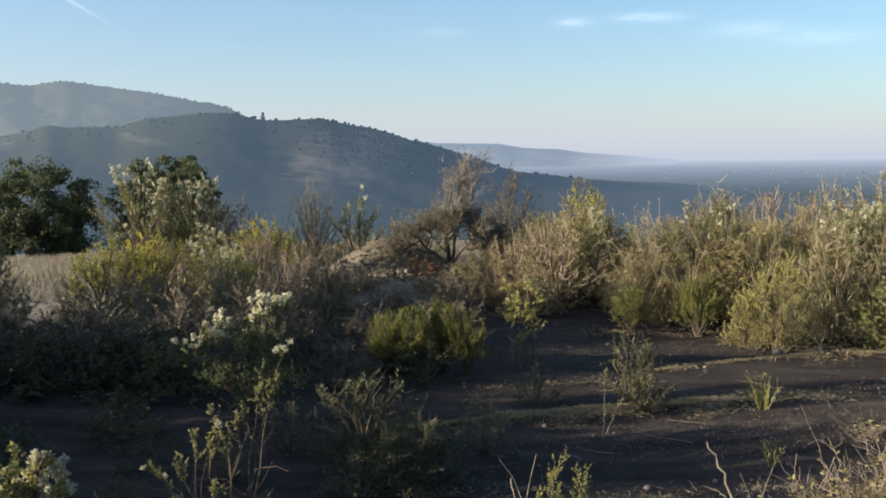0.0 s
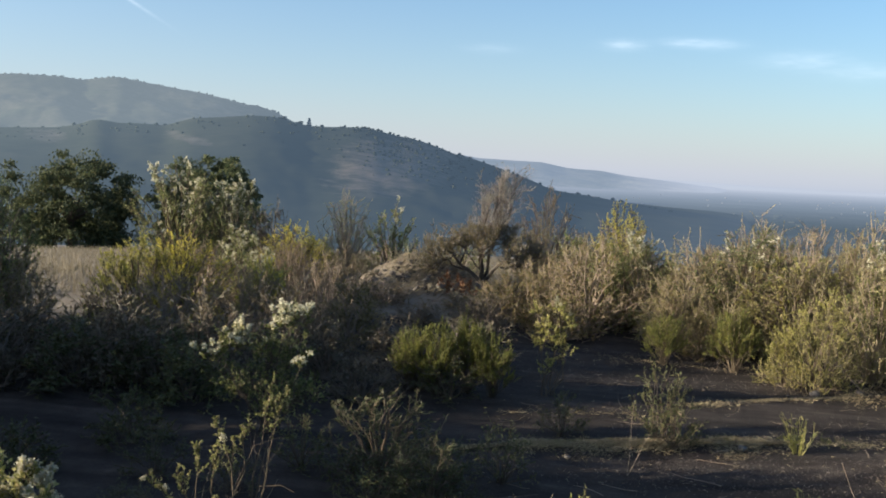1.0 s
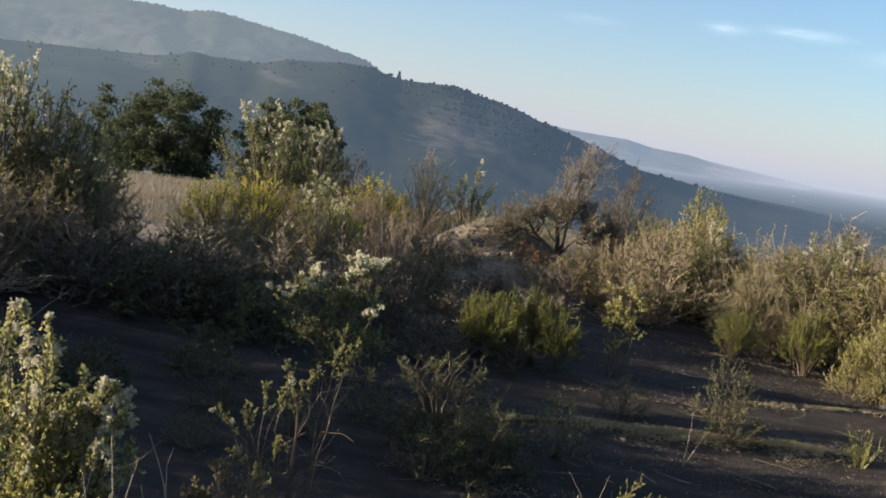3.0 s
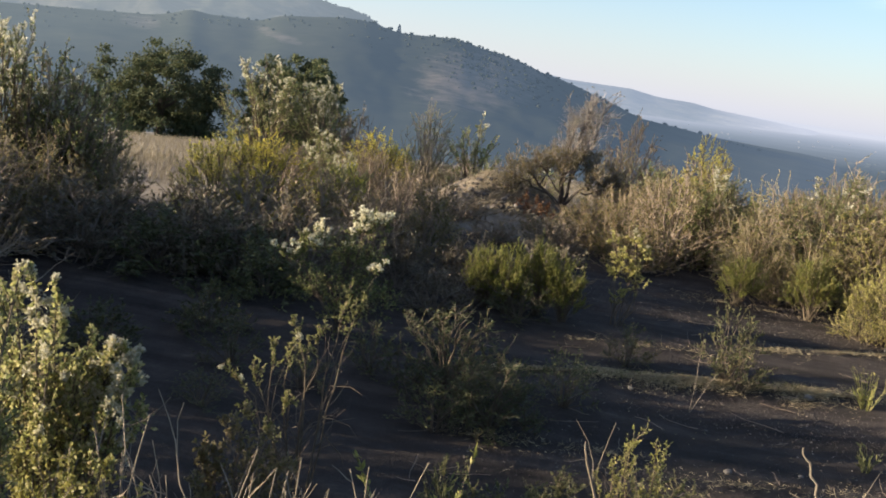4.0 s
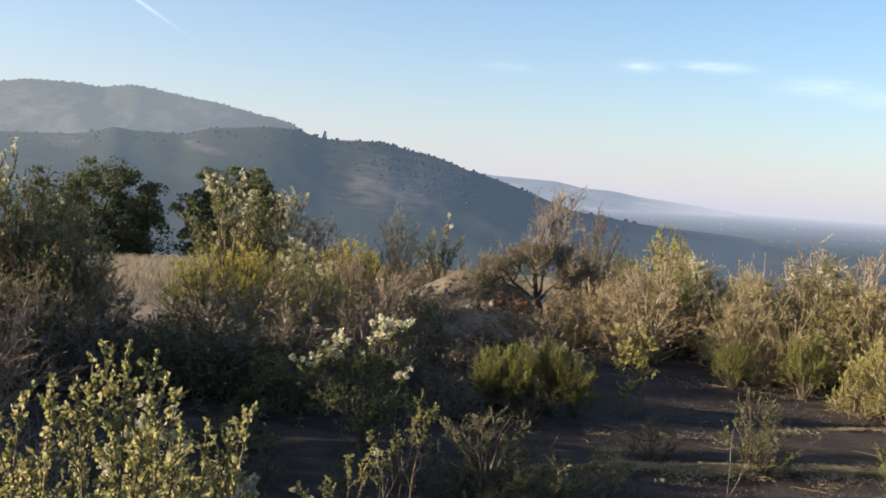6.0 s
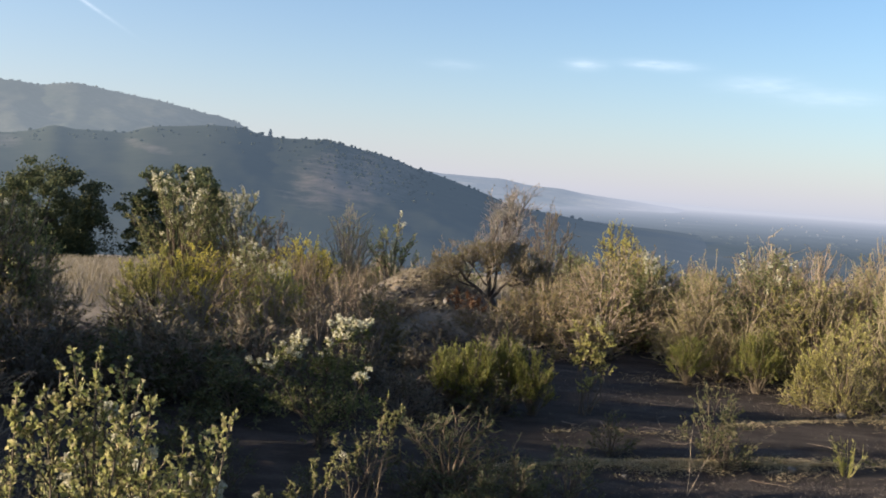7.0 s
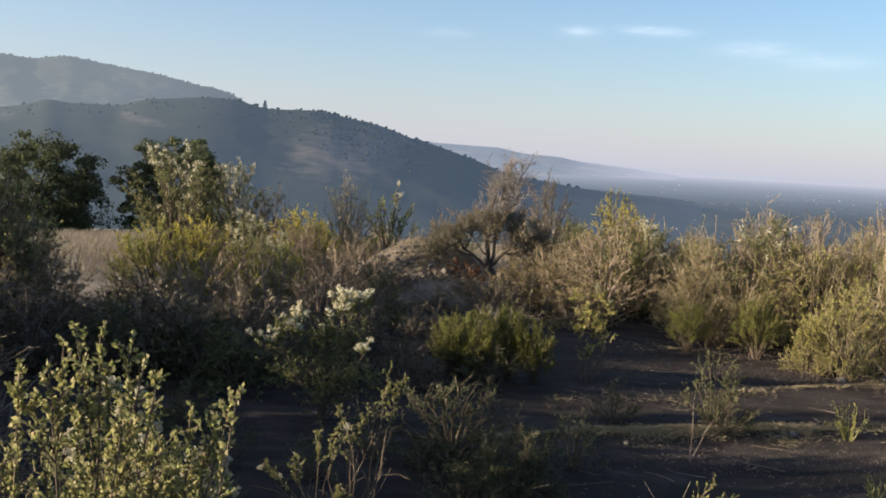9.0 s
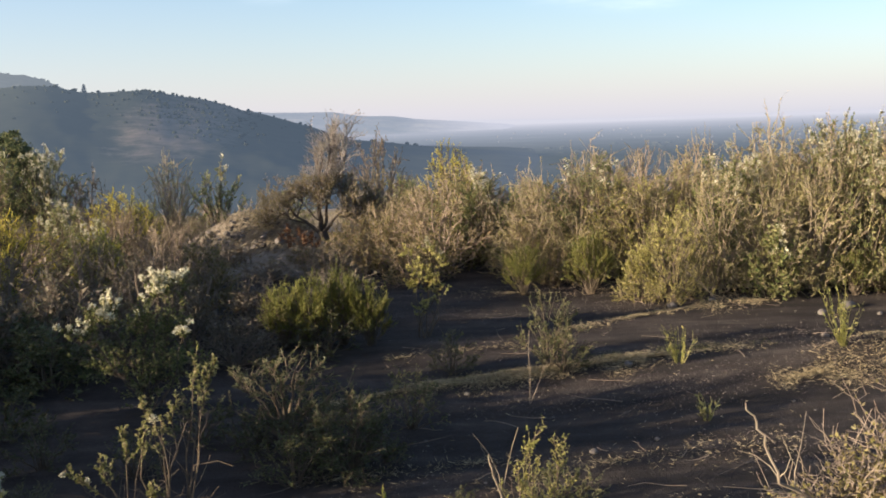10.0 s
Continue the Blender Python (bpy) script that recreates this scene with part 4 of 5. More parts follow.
def clump_bush(name, label, x, y, leaf, twig, heads, seed, shoots=26, ll=0.021, lw=0.0068, per=13, crook=0.10, tuft=0.36, side=0, fluffy=0.0125):
    """A bush of leafy heads on bare stems. heads: dx, dy, z, radius, 1 where it bears seed tufts."""
    rng = np.random.default_rng(seed)
    top = tagged(new(name), label, "shrub", group=name + " beside the clearing")
    top.location = (x, y, float(land(x, y)) - 0.01)
    u = np.linspace(0, 1, 6)[None, :, None]
    ways, fluff = [], []
    for dx, dy, z, r, tufted in heads:
        C = np.array([[dx, dy, z]])
        foot = rng.normal(size=(1, 3)) * np.array([0.03, 0.03, 0])
        ctrl = C * np.array([0.3, 0.3, 0.55]) + rng.normal(size=(1, 3)) * 0.09
        P0 = (1 - u) ** 2 * foot[:, None] + 2 * u * (1 - u) * ctrl[:, None] + u ** 2 * C[:, None]
        P0[:, 1:5] += rng.normal(size=(1, 4, 3)) * 0.018
        part_of("stem", mesh_of("bush_stem", *tubes(P0, np.linspace(0.0055, 0.002, 6)[None], 5), twig, True), top)
        n = max(6, int(shoots * (r / 0.1) ** 2 * (1.0 if z > 0.4 else 0.6)))
        d = unit(rng.normal(size=(n, 3)))
        start = C + d * r * rng.uniform(0.0, 0.75, (n, 1)) * np.array([1, 1, 0.9]) - np.array([0, 0, r * 0.2])
        P1 = branch(rng, start, d * 0.6 + np.array([0, 0, 0.45]) + rng.normal(size=(n, 3)) * 0.25, r * rng.uniform(0.35, 0.7, n) + 0.02, 4, 0.12, crook)
        ways.append(P1)
        # bare twigs that carry the shoots
        Q = np.stack([P0[0, 3] + (P0[0, 5] - P0[0, 3]) * rng.uniform(0, 1, (n, 1)), (start + C) / 2 - np.array([0, 0, r * 0.25]), start], 1)
        ways.append(np.stack([Q[:, 0], Q[:, 0] * 0.4 + Q[:, 1] * 0.6, Q[:, 1] * 0.5 + Q[:, 2] * 0.5, Q[:, 2]], 1)[::2])
        if tufted:
            high = P1[P1[:, -1, 2] > z]
            fluff.append(high[rng.random(len(high)) < tuft * tufted])
    P1 = np.concatenate(ways)
    leafy = np.concatenate(ways[::2])
    bits = [tubes(P1, np.linspace(0.0018, 0.0009, 4)[None] * rng.uniform(0.8, 1.4, (len(P1), 1)))]
    if side:
        p, t = along(leafy, rng.uniform(0.2, 1, (len(leafy), side)))
        p, t = p.reshape(-1, 3), t.reshape(-1, 3)
        P2 = branch(rng, p, t + rng.normal(size=t.shape) * 0.7, rng.uniform(0.03, 0.09, len(p)), 4, 0.1, 0.2)
        bits.append(tubes(P2, np.linspace(0.0014, 0.0008, 4)[None] * np.ones((len(P2), 1))))
    tagged(part_of("twig_mass", mesh_of("bush_twig_mass", *joined(bits), twig), top), kind="stuff")
    p, t = along(leafy, rng.uniform(0.05, 1, (len(leafy), per)))
    p, t = p.reshape(-1, 3), t.reshape(-1, 3)
    tagged(part_of("foliage", mesh_of("bush_foliage", *leaves(rng, p, t + rng.normal(size=t.shape) * 0.8, ll, lw), leaf), top), kind="stuff")
    if fluff:
        rows = np.concatenate(fluff)
        p, t = along(rows, rng.uniform(0.72, 1.0, (len(rows), 8)))
        p, t = p.reshape(-1, 3), t.reshape(-1, 3)
        p = p + rng.normal(size=p.shape) * 0.006
        tagged(part_of("seed_fluff", mesh_of("bush_seed_fluff", *puffs(rng, p, t, fluffy, 8), TUFT), top), kind="stuff")
    return top


def spire_bush(name, label, x, y, leaf, twig, tips, seed, fill=(), bare=0, ll=0.016, lw=0.0050, per=10, shoots=22, long=0.13, fluffy=0.012, low=0.5):
    """A bush of upright leafy spires. tips: dx, dy, z, 1 where it bears seed tufts. fill: count, dx, dy, z and half sizes of its inner mass."""
    rng = np.random.default_rng(seed)
    top = tagged(new(name), label, "shrub", group=name + " beside the clearing")
    top.location = (x, y, float(land(x, y)) - 0.01)
    ends = [t for t in tips]
    if fill:
        n, cx, cy, cz, rx, ry, rz = fill
        d = unit(rng.normal(size=(n, 3))) * rng.uniform(0.2, 1, (n, 1)) ** 0.5 * np.array([rx, ry, rz]) + np.array([cx, cy, cz])
        ends += [(*p, 0.0) for p in d if p[2] > 0.12]
    E = np.array([t[:3] for t in ends])
    n = len(E)
    foot = np.stack([E[:, 0] * 0.35, E[:, 1] * 0.35, E[:, 0] * 0], 1) + rng.normal(size=(n, 3)) * np.array([0.03, 0.03, 0])
    u = np.linspace(0, 1, 7)[None, :, None]
    ctrl = foot + (E - foot) * np.array([0.35, 0.35, 0.6]) + rng.normal(size=(n, 3)) * 0.05
    P0 = (1 - u) ** 2 * foot[:, None] + 2 * u * (1 - u) * ctrl[:, None] + u ** 2 * E[:, None]
    P0[:, 1:6] += rng.normal(size=(n, 5, 3)) * 0.008
    for k in range(n):
        part_of("stem", mesh_of("spire_stem", *tubes(P0[k:k + 1], np.linspace(0.0050, 0.0014, 7)[None], 5), twig, True), top)
    v = rng.uniform(0, 1, (n, shoots)) ** 0.8 * (1 - low) + low
    p, t = along(P0, v)
    p, t, v = p.reshape(-1, 3), t.reshape(-1, 3), v.reshape(-1)
    L = (0.025 + long * (1 - v) ** 0.7) * rng.uniform(0.5, 1.2, len(p))
    P1 = branch(rng, p, t * 0.75 + rng.normal(size=p.shape) * 0.6 + np.array([0, 0, 0.25]), L, 3, 0.18, 0.08)
    bits = [tubes(P1, np.linspace(0.0015, 0.0008, 3)[None] * np.ones((len(P1), 1)))]
    if bare:                                            # crooked leafless twigs low in the bush
        q, t2 = along(P0, rng.uniform(0.15, 0.6, (n, bare)))
        q, t2 = q.reshape(-1, 3), t2.reshape(-1, 3)
        B = branch(rng, q, t2 + rng.normal(size=q.shape) * 0.7, rng.uniform(0.06, 0.2, len(q)), 4, 0.1, 0.2)
        bits.append(tubes(B, np.linspace(0.0022, 0.0009, 4)[None] * np.ones((len(B), 1))))
    tagged(part_of("twig_mass", mesh_of("spire_twig_mass", *joined(bits), twig), top), kind="stuff")
    q, t = along(P1, rng.uniform(0.15, 1.02, (len(P1), per)))
    q2, t2 = along(P0, rng.uniform(0.72, 1.0, (n, 16)))
    q, t = np.concatenate([q.reshape(-1, 3), q2.reshape(-1, 3)]), np.concatenate([t.reshape(-1, 3), t2.reshape(-1, 3)])
    tagged(part_of("foliage", mesh_of("spire_foliage", *leaves(rng, q, t + rng.normal(size=t.shape) * 0.75, ll, lw), leaf), top), kind="stuff")
    rows = np.concatenate([P1.reshape(n, shoots, 3, 3)[k][rng.random(shoots) < ends[k][3] * 0.45] for k in range(n)])
    if len(rows):
        q, t = along(rows, rng.uniform(0.85, 1.1, (len(rows), 7)))
        q, t = q.reshape(-1, 3), t.reshape(-1, 3)
        tagged(part_of("seed_fluff", mesh_of("spire_seed_fluff", *puffs(rng, q + rng.normal(size=q.shape) * 0.005, t, fluffy, 9), TUFT), top), kind="stuff")
    return top


# the bushes that the walk passes nearest
spire_bush("coyote_brush", "tall dense leafy coyote brush with few white tufts", -0.98, 2.0, BUSH_LEAF, TWIG, [
    (0.04, 0, 1.36, 0), (0.0, 0, 1.35, 0), (0.08, 0.02, 1.34, 0), (0.11, 0.02, 1.32, 0), (-0.04, 0.03, 1.33, 0), (0.03, 0.04, 1.29, 0), (-0.05, 0, 1.30, 0), (-0.09, -0.02, 1.29, 0), (-0.16, 0, 1.27, 0), (0.14, 0, 1.29, 0.05), (0.20, 0, 1.26, 0),
    (0.28, 0, 1.29, 0), (0.26, 0.02, 1.25, 0), (0.23, 0.03, 1.20, 0.05), (0.16, -0.03, 1.20, 0), (0.1, -0.04, 1.22, 0), (-0.1, 0.05, 1.22, 0), (-0.22, 0, 1.20, 0), (-0.3, 0.03, 1.24, 0)], 31,
    (54, -0.04, 0.0, 0.94, 0.32, 0.20, 0.25), 0, 0.0118, 0.0043, 12, 30, 0.14)
spire_bush("coyote_brush", "leafy golden-green coyote brush tipped with white tufts", -1.33, 3.0, BUSH_LEAF, TWIG, [
    (0.02, -0.14, 1.04, 0.8), (0.11, -0.15, 1.00, 0.8), (-0.06, -0.1, 0.98, 0.3), (-0.15, -0.05, 0.95, 0.4), (-0.25, 0, 0.9, 0.3), (0.05, -0.05, 0.90, 0.1), (0.12, 0.0, 0.84, 0.2), (0.19, 0.07, 0.80, 1.0), (0.16, 0.08, 0.78, 1.0), (0.23, 0.07, 0.77, 1.0),
    (0.26, 0.02, 0.74, 0.9), (0.12, 0.1, 0.76, 0.9), (0.28, 0.05, 0.64, 0.2), (0.2, -0.03, 0.66, 0.1), (0.08, -0.06, 0.74, 0)], 29,
    (46, -0.04, 0.0, 0.60, 0.30, 0.20, 0.26), 0, 0.018, 0.0060, 9, 26, 0.13, 0.015)
spire_bush("coyote_brush", "low pale-leaved coyote brush with dry upright shoots", -1.08, 2.74, PALE_LEAF, DEAD_TWIG, [
    (0.0, 0, 0.62, 0.1), (0.1, 0.02, 0.58, 0), (-0.1, 0, 0.60, 0), (0.18, 0.05, 0.50, 0), (0.05, -0.05, 0.55, 0), (-0.2, 0.0, 0.56, 0), (0.26, 0.04, 0.42, 0)], 32, (14, 0.02, 0, 0.38, 0.24, 0.12, 0.14), 2, 0.018, 0.0044, 8, 20, 0.11)
spire_bush("green_shrub", "low soft grey-green shrub in shade", -0.83, 3.3, BRUSH_LEAF, ASH_TWIG, [
    (0.0, 0, 0.62, 0), (0.08, 0.02, 0.58, 0), (-0.08, 0, 0.57, 0), (0.03, -0.04, 0.52, 0), (-0.14, 0.02, 0.48, 0), (0.15, 0, 0.47, 0)], 39, (20, 0.0, 0, 0.36, 0.20, 0.14, 0.16), 1, 0.017, 0.0046, 8, 20, 0.10)
spire_bush("coyote_brush", "straggly coyote brush with leafy tips on bare stems", -0.98, 4.12, BUSH_LEAF, TWIG, [
    (0.14, 0.08, 0.86, 0.1), (0.21, 0.08, 0.83, 0), (0.18, 0.1, 0.78, 0), (0.08, 0, 0.70, 0), (0.02, -0.02, 0.64, 0), (-0.05, 0, 0.62, 0), (-0.01, -0.12, 0.73, 0.15), (-0.10, -0.1, 0.62, 0), (-0.22, 0, 0.50, 0.1), (-0.30, -0.05, 0.46, 0.3),
    (0.0, -0.15, 0.42, 0), (-0.16, -0.2, 0.38, 0), (-0.05, -0.22, 0.34, 0)], 33, (), 9, 0.015, 0.0046, 11, 11, 0.10, 0.012, 0.72)
clump_bush("coyote_brush", "rounded coyote brush crowded with cream seed tufts", -1.62, 6.3, COYOTE_LEAF, TWIG, [
    (-0.22, 0, 0.58, 0.12, 1.0), (-0.32, 0, 0.50, 0.09, 0.5), (0.10, 0, 0.72, 0.11, 0.9), (0.20, 0, 0.74, 0.08, 1.0), (0.0, 0.05, 0.52, 0.13, 0.2), (0.17, 0, 0.52, 0.12, 0.2), (-0.44, 0, 0.50, 0.045, 1.0),
    (-0.1, 0, 0.36, 0.14, 0), (0.12, 0, 0.34, 0.14, 0), (0.28, -0.2, 0.50, 0.03, 1.0), (-0.25, 0.05, 0.28, 0.15, 0), (0.22, 0.05, 0.26, 0.15, 0), (0.0, -0.05, 0.18, 0.15, 0)], 34, 26, 0.022, 0.0068, 13, 0.1, 0.55, 0, 0.019)
spire_bush("green_shrub", "small upright yellow-green shrub beside a bleached branch", 0.33, 4.05, GOLD_LEAF, TWIG, [
    (0.05, 0, 0.56, 0), (0.09, 0.02, 0.52, 0), (0.13, 0.02, 0.50, 0), (0.0, 0.02, 0.47, 0), (-0.05, 0, 0.42, 0), (0.03, -0.03, 0.44, 0), (-0.10, 0.01, 0.34, 0), (0.16, 0, 0.36, 0), (0.08, -0.03, 0.34, 0), (-0.02, 0.03, 0.33, 0), (0.02, 0, 0.26, 0), (0.12, 0.03, 0.26, 0)], 35, (), 2, 0.012, 0.0030, 9, 20, 0.05, 0.012, 0.35)


def twig_clump(x, y, h, n, w, seed):
    """A leafless clump of bleached upright twigs that fork near their tips."""
    rng = np.random.default_rng(seed)
    top = tagged(new("dead_shrub"), "leafless clump of bleached upright forking twigs", "shrub", group="bleached twig clumps")
    top.location = (x, y, float(land(x, y)) - 0.01)
    a = rng.uniform(0, 6.28, n)
    foot = np.stack([np.cos(a), np.sin(a), a * 0], 1) * rng.uniform(0, 0.3, (n, 1)) * w
    way = np.stack([np.cos(a) * 0.22, np.sin(a) * 0.22, np.ones(n)], 1) + rng.normal(size=(n, 3)) * 0.08
    P0 = branch(rng, foot, way, h * rng.uniform(0.6, 1.0, n) * 0.9, 7, 0.08, 0.03)
    for k in range(n):
        part_of("stem", mesh_of("clump_stem", *tubes(P0[k:k + 1], np.linspace(0.0042, 0.0016, 7)[None], 5), DEAD_TWIG, True), top)
    p, t = along(P0, rng.uniform(0.35, 0.95, (n, 5)))
    p, t = p.reshape(-1, 3), t.reshape(-1, 3)
    P1 = branch(rng, p, t + rng.normal(size=t.shape) * 0.4, rng.uniform(0.04, 0.16, len(p)), 4, 0.15, 0.08)
    tagged(part_of("twig_mass", mesh_of("clump_twig_mass", *tubes(P1, np.linspace(0.0022, 0.0011, 4)[None] * np.ones((len(P1), 1))), DEAD_TWIG), top), kind="stuff")


for row in [(-0.33, 2.85, 0.82, 24, 0.22, 61), (-0.56, 2.65, 0.78, 18, 0.22, 62), (-0.88, 2.72, 0.76, 14, 0.2, 63)]:
    twig_clump(*row)
clump_bush("coyote_brush", "small leafy coyote brush with pale tufts on soil", -0.02, 7.9, PALE_LEAF, TWIG, [
    (-0.10, 0, 0.64, 0.05, 0.5), (0.06, 0, 0.66, 0.07, 0.6), (0.15, 0, 0.56, 0.06, 0.5), (-0.02, 0, 0.52, 0.08, 0.2), (0.06, 0, 0.42, 0.09, 0), (-0.06, 0, 0.38, 0.08, 0), (0.11, 0, 0.34, 0.08, 0), (0.0, -0.04, 0.24, 0.08, 0)], 41, 36, 0.021, 0.0062, 14, 0.1, 0.4, 0, 0.016)
spire_bush("dead_shrub", "low heap of rust-brown dead brush under a tree", -1.42, 12.35, RUST_LEAF, DEAD_TWIG, [
    (0.0, 0, 0.34, 0), (0.14, 0, 0.28, 0), (-0.14, 0.02, 0.36, 0), (0.22, 0, 0.18, 0), (-0.24, 0, 0.26, 0), (0.06, -0.06, 0.22, 0)], 42, (), 3, 0.05, 0.012, 5, 9, 0.14, 0.012, 0.3)
DRY = (TAN_LEAF, ASH_TWIG)
clump_bush("dry_shrub", "dense tangled tan shrub of crooked twigs", 1.28, 3.15, *DRY, [
    (-0.28, 0, 0.52, 0.11, 0), (-0.17, 0.02, 0.62, 0.12, 0), (-0.02, 0, 0.70, 0.14, 0), (-0.1, -0.05, 0.48, 0.16, 0), (0.15, 0, 0.78, 0.14, 0), (0.1, -0.05, 0.58, 0.17, 0), (0.25, 0.0, 0.62, 0.17, 0), (-0.25, -0.05, 0.36, 0.15, 0),
    (0.0, -0.1, 0.36, 0.18, 0), (0.3, 0.05, 0.88, 0.14, 0)], 36, 56, 0.0145, 0.0048, 15, 0.24, 0, 3)
clump_bush("dry_shrub", "dense tangled tan shrub of crooked twigs", 1.72, 3.3, *DRY, [
    (0, 0, 0.95, 0.16, 0), (-0.15, 0, 0.85, 0.15, 0), (-0.1, 0, 0.68, 0.18, 0), (0.1, 0, 0.75, 0.18, 0), (0.15, 0, 0.98, 0.14, 0), (0, 0, 0.5, 0.2, 0), (0.25, 0, 0.6, 0.2, 0)], 37, 42, 0.0145, 0.0048, 14, 0.24, 0, 3)
clump_bush("golden_shrub", "low yellow-leaved shrub among dry twigs", 1.12, 3.0, GOLD_LEAF, TWIG, [
    (-0.1, 0, 0.52, 0.08, 0), (0.05, -0.02, 0.56, 0.09, 0), (0.2, 0, 0.66, 0.09, 0), (0.12, -0.05, 0.46, 0.1, 0), (-0.04, -0.04, 0.4, 0.1, 0)], 38, 30, 0.015, 0.0048)


def skyline(x, y):
    """The height to which the thicket reaches over the ground, lower to the middle, higher to the east."""
    q = math.degrees(math.atan2(x, y - 0.6))
    e = np.interp(q, [-30, -8, -3, 3, 8, 15, 18, 21, 23.5, 26], [-4.8, -4.0, -3.1, -3.0, -2.7, -2.4, -2.2, -1.9, -1.2, -0.5])
    return 1.68 + math.hypot(x, y - 0.6) * math.tan(radians(float(e))) - float(land(x, y))


def thicket():
    """Shrubs between and behind, at random, never higher than the skyline of the thicket."""
    rng = np.random.default_rng(14)
    spots = []
    while len(spots) < 62:
        y = rng.uniform(10.0, 30.0)
        x = rng.uniform(-0.55, 0.62) * y
        if x < -0.05 * y and y > 15.5 and rng.random() < 0.8:
            continue                                   # open dry grass on this side
        if -0.70 < x / y < -0.42:
            continue                                   # the open view to the field
        if -0.25 < x / y < -0.03 and y < 16:
            continue                                   # the forked tree and the bare bank behind it
        if any((x - a) ** 2 + (y - b) ** 2 < 0.5 for a, b in spots):
            continue
        spots.append((x, y))
        h = min(rng.uniform(0.55, 1.05), skyline(x, y) * rng.uniform(0.85, 1.02))
        if h < 0.3:
            continue
        shrub(rng.choice(["sage", "sage", "brushy", "brushy", "brushy", "pale", "coyote"]), x, y, h, h * rng.uniform(0.9, 1.4))


thicket()


def front_row():
    """The unbroken hedge of shrubs along the far side of the clearing."""
    rng = np.random.default_rng(61)
    x = 0.2
    while x < 6.2:
        y = 11.0 + rng.uniform(-0.3, 0.5) - max(0, x - 1.6) * 0.45
        h = skyline(x, y) * rng.uniform(0.72, 1.0)
        shrub(rng.choice(["sage", "brushy", "brushy", "coyote"] if x > 0.9 else ["brushy", "coyote"]), x, y, h, h * rng.uniform(1.0, 1.35))
        if rng.random() < 0.75:
            h = skyline(x + 0.2, y + 1) * rng.uniform(0.8, 1.0)
            shrub(rng.choice(["sage", "brushy"]), x + rng.uniform(-0.2, 0.3), y + rng.uniform(0.7, 1.2), h, h * 1.2)
        x += rng.uniform(0.38, 0.6)


front_row()


# ---- trees ----
def fork_tree(x, y):
    """The small half-bare tree that forks low, with feathery twigs at its top."""
    rng = np.random.default_rng(77)
    top = tagged(new("forked_tree"), "small half-bare tree forking low with feathery grey twigs", "tree")
    top.location = (x, y, float(land(x, y)) - 0.02)
    T = np.array([[[0.07, 0, 0], [0.05, 0, 0.12], [0.0, 0, 0.27]]])
    part_of("trunk", mesh_of("trunk", *tubes(T, np.array([[0.06, 0.05, 0.042]]), 8), BARK, True), top)
    # where the limbs end, from the fork: x, y, z
    ends = np.array([(-0.74, -0.1, 0.36), (-0.58, 0.15, 0.50), (-0.62, -0.2, 0.20), (-0.34, -0.15, 0.56), (-0.20, 0.2, 0.62), (-0.05, -0.2, 0.66), (0.08, -0.2, 0.60), (0.16, 0.2, 0.70), (0.30, 0.1, 0.62), (0.44, -0.15, 0.46), (0.66, 0.1, 0.36), (0.52, -0.1, 0.22),
                     (-0.02, 0.1, 0.98), (0.04, -0.15, 1.12), (0.14, 0.15, 1.28), (0.24, -0.1, 1.32), (0.22, 0.2, 1.08), (0.36, 0.0, 1.22), (0.32, -0.2, 0.96)])
    nl, main = len(ends), [1, 5, 9, 13, 16]            # five main limbs; the rest fork from the nearest of them
    u = np.linspace(0, 1, 7)[None, :, None]
    start = np.tile([0.0, 0, 0.22], (nl, 1)) + rng.normal(size=(nl, 3)) * 0.012
    P0 = start[:, None] + 2 * u * (1 - u) * (ends * np.array([0.52, 0.52, 0.40]))[:, None] + u ** 2 * ends[:, None]
    thick = np.full((nl, 1), 0.5)
    thick[main] = 1.0
    for k in range(nl):
        if k not in main:
            near = main[int(np.argmin(np.linalg.norm(ends[main] - ends[k], axis=1)))]
            at = P0[near, 2 + k % 3]
            end = start[k] + ends[k]
            v = u[0]
            P0[k] = at + (end - at) * v + np.array([0, 0, -0.10]) * v * (1 - v)
    P0[:, 1:] += rng.normal(size=(nl, 6, 3)) * 0.016
    R0 = np.linspace(0.026, 0.005, 7)[None] * thick
    for a in range(nl):
        part_of("limb", mesh_of("limb", *tubes(P0[a:a + 1], R0[a:a + 1], 6), BARK, True), top)
    p, t = along(P0, rng.uniform(0.5, 1, (nl, 20)))
    p, t = p.reshape(-1, 3), t.reshape(-1, 3)
    P1 = branch(rng, p, t * 0.6 + rng.normal(size=t.shape) * 0.6 + np.array([0, 0, 0.3]), rng.uniform(0.08, 0.24, len(p)), 5, 0.25, 0.1)
    p, t = along(P1, rng.uniform(0.2, 1, (len(P1), 9)))
    p, t = p.reshape(-1, 3), t.reshape(-1, 3)
    P2 = branch(rng, p, t * 0.7 + rng.normal(size=t.shape) * 0.6 + np.array([0, 0, 0.2]), rng.uniform(0.05, 0.12, len(p)), 3, 0.2, 0.06)
    tagged(part_of("branchwork", mesh_of("fork_branchwork", *tubes(P1, np.linspace(0.0055, 0.0022, 5)[None] * np.ones((len(P1), 1))), TWIG), top), kind="stuff")
    tagged(part_of("twig_mass", mesh_of("fork_twig_mass", *tubes(P2, np.linspace(0.0026, 0.0015, 3)[None] * np.ones((len(P2), 1))), GREY_TWIG), top), kind="stuff")
    q, t = along(P2, rng.uniform(0.2, 1, (len(P2), 5)))
    q, t = q.reshape(-1, 3), t.reshape(-1, 3)
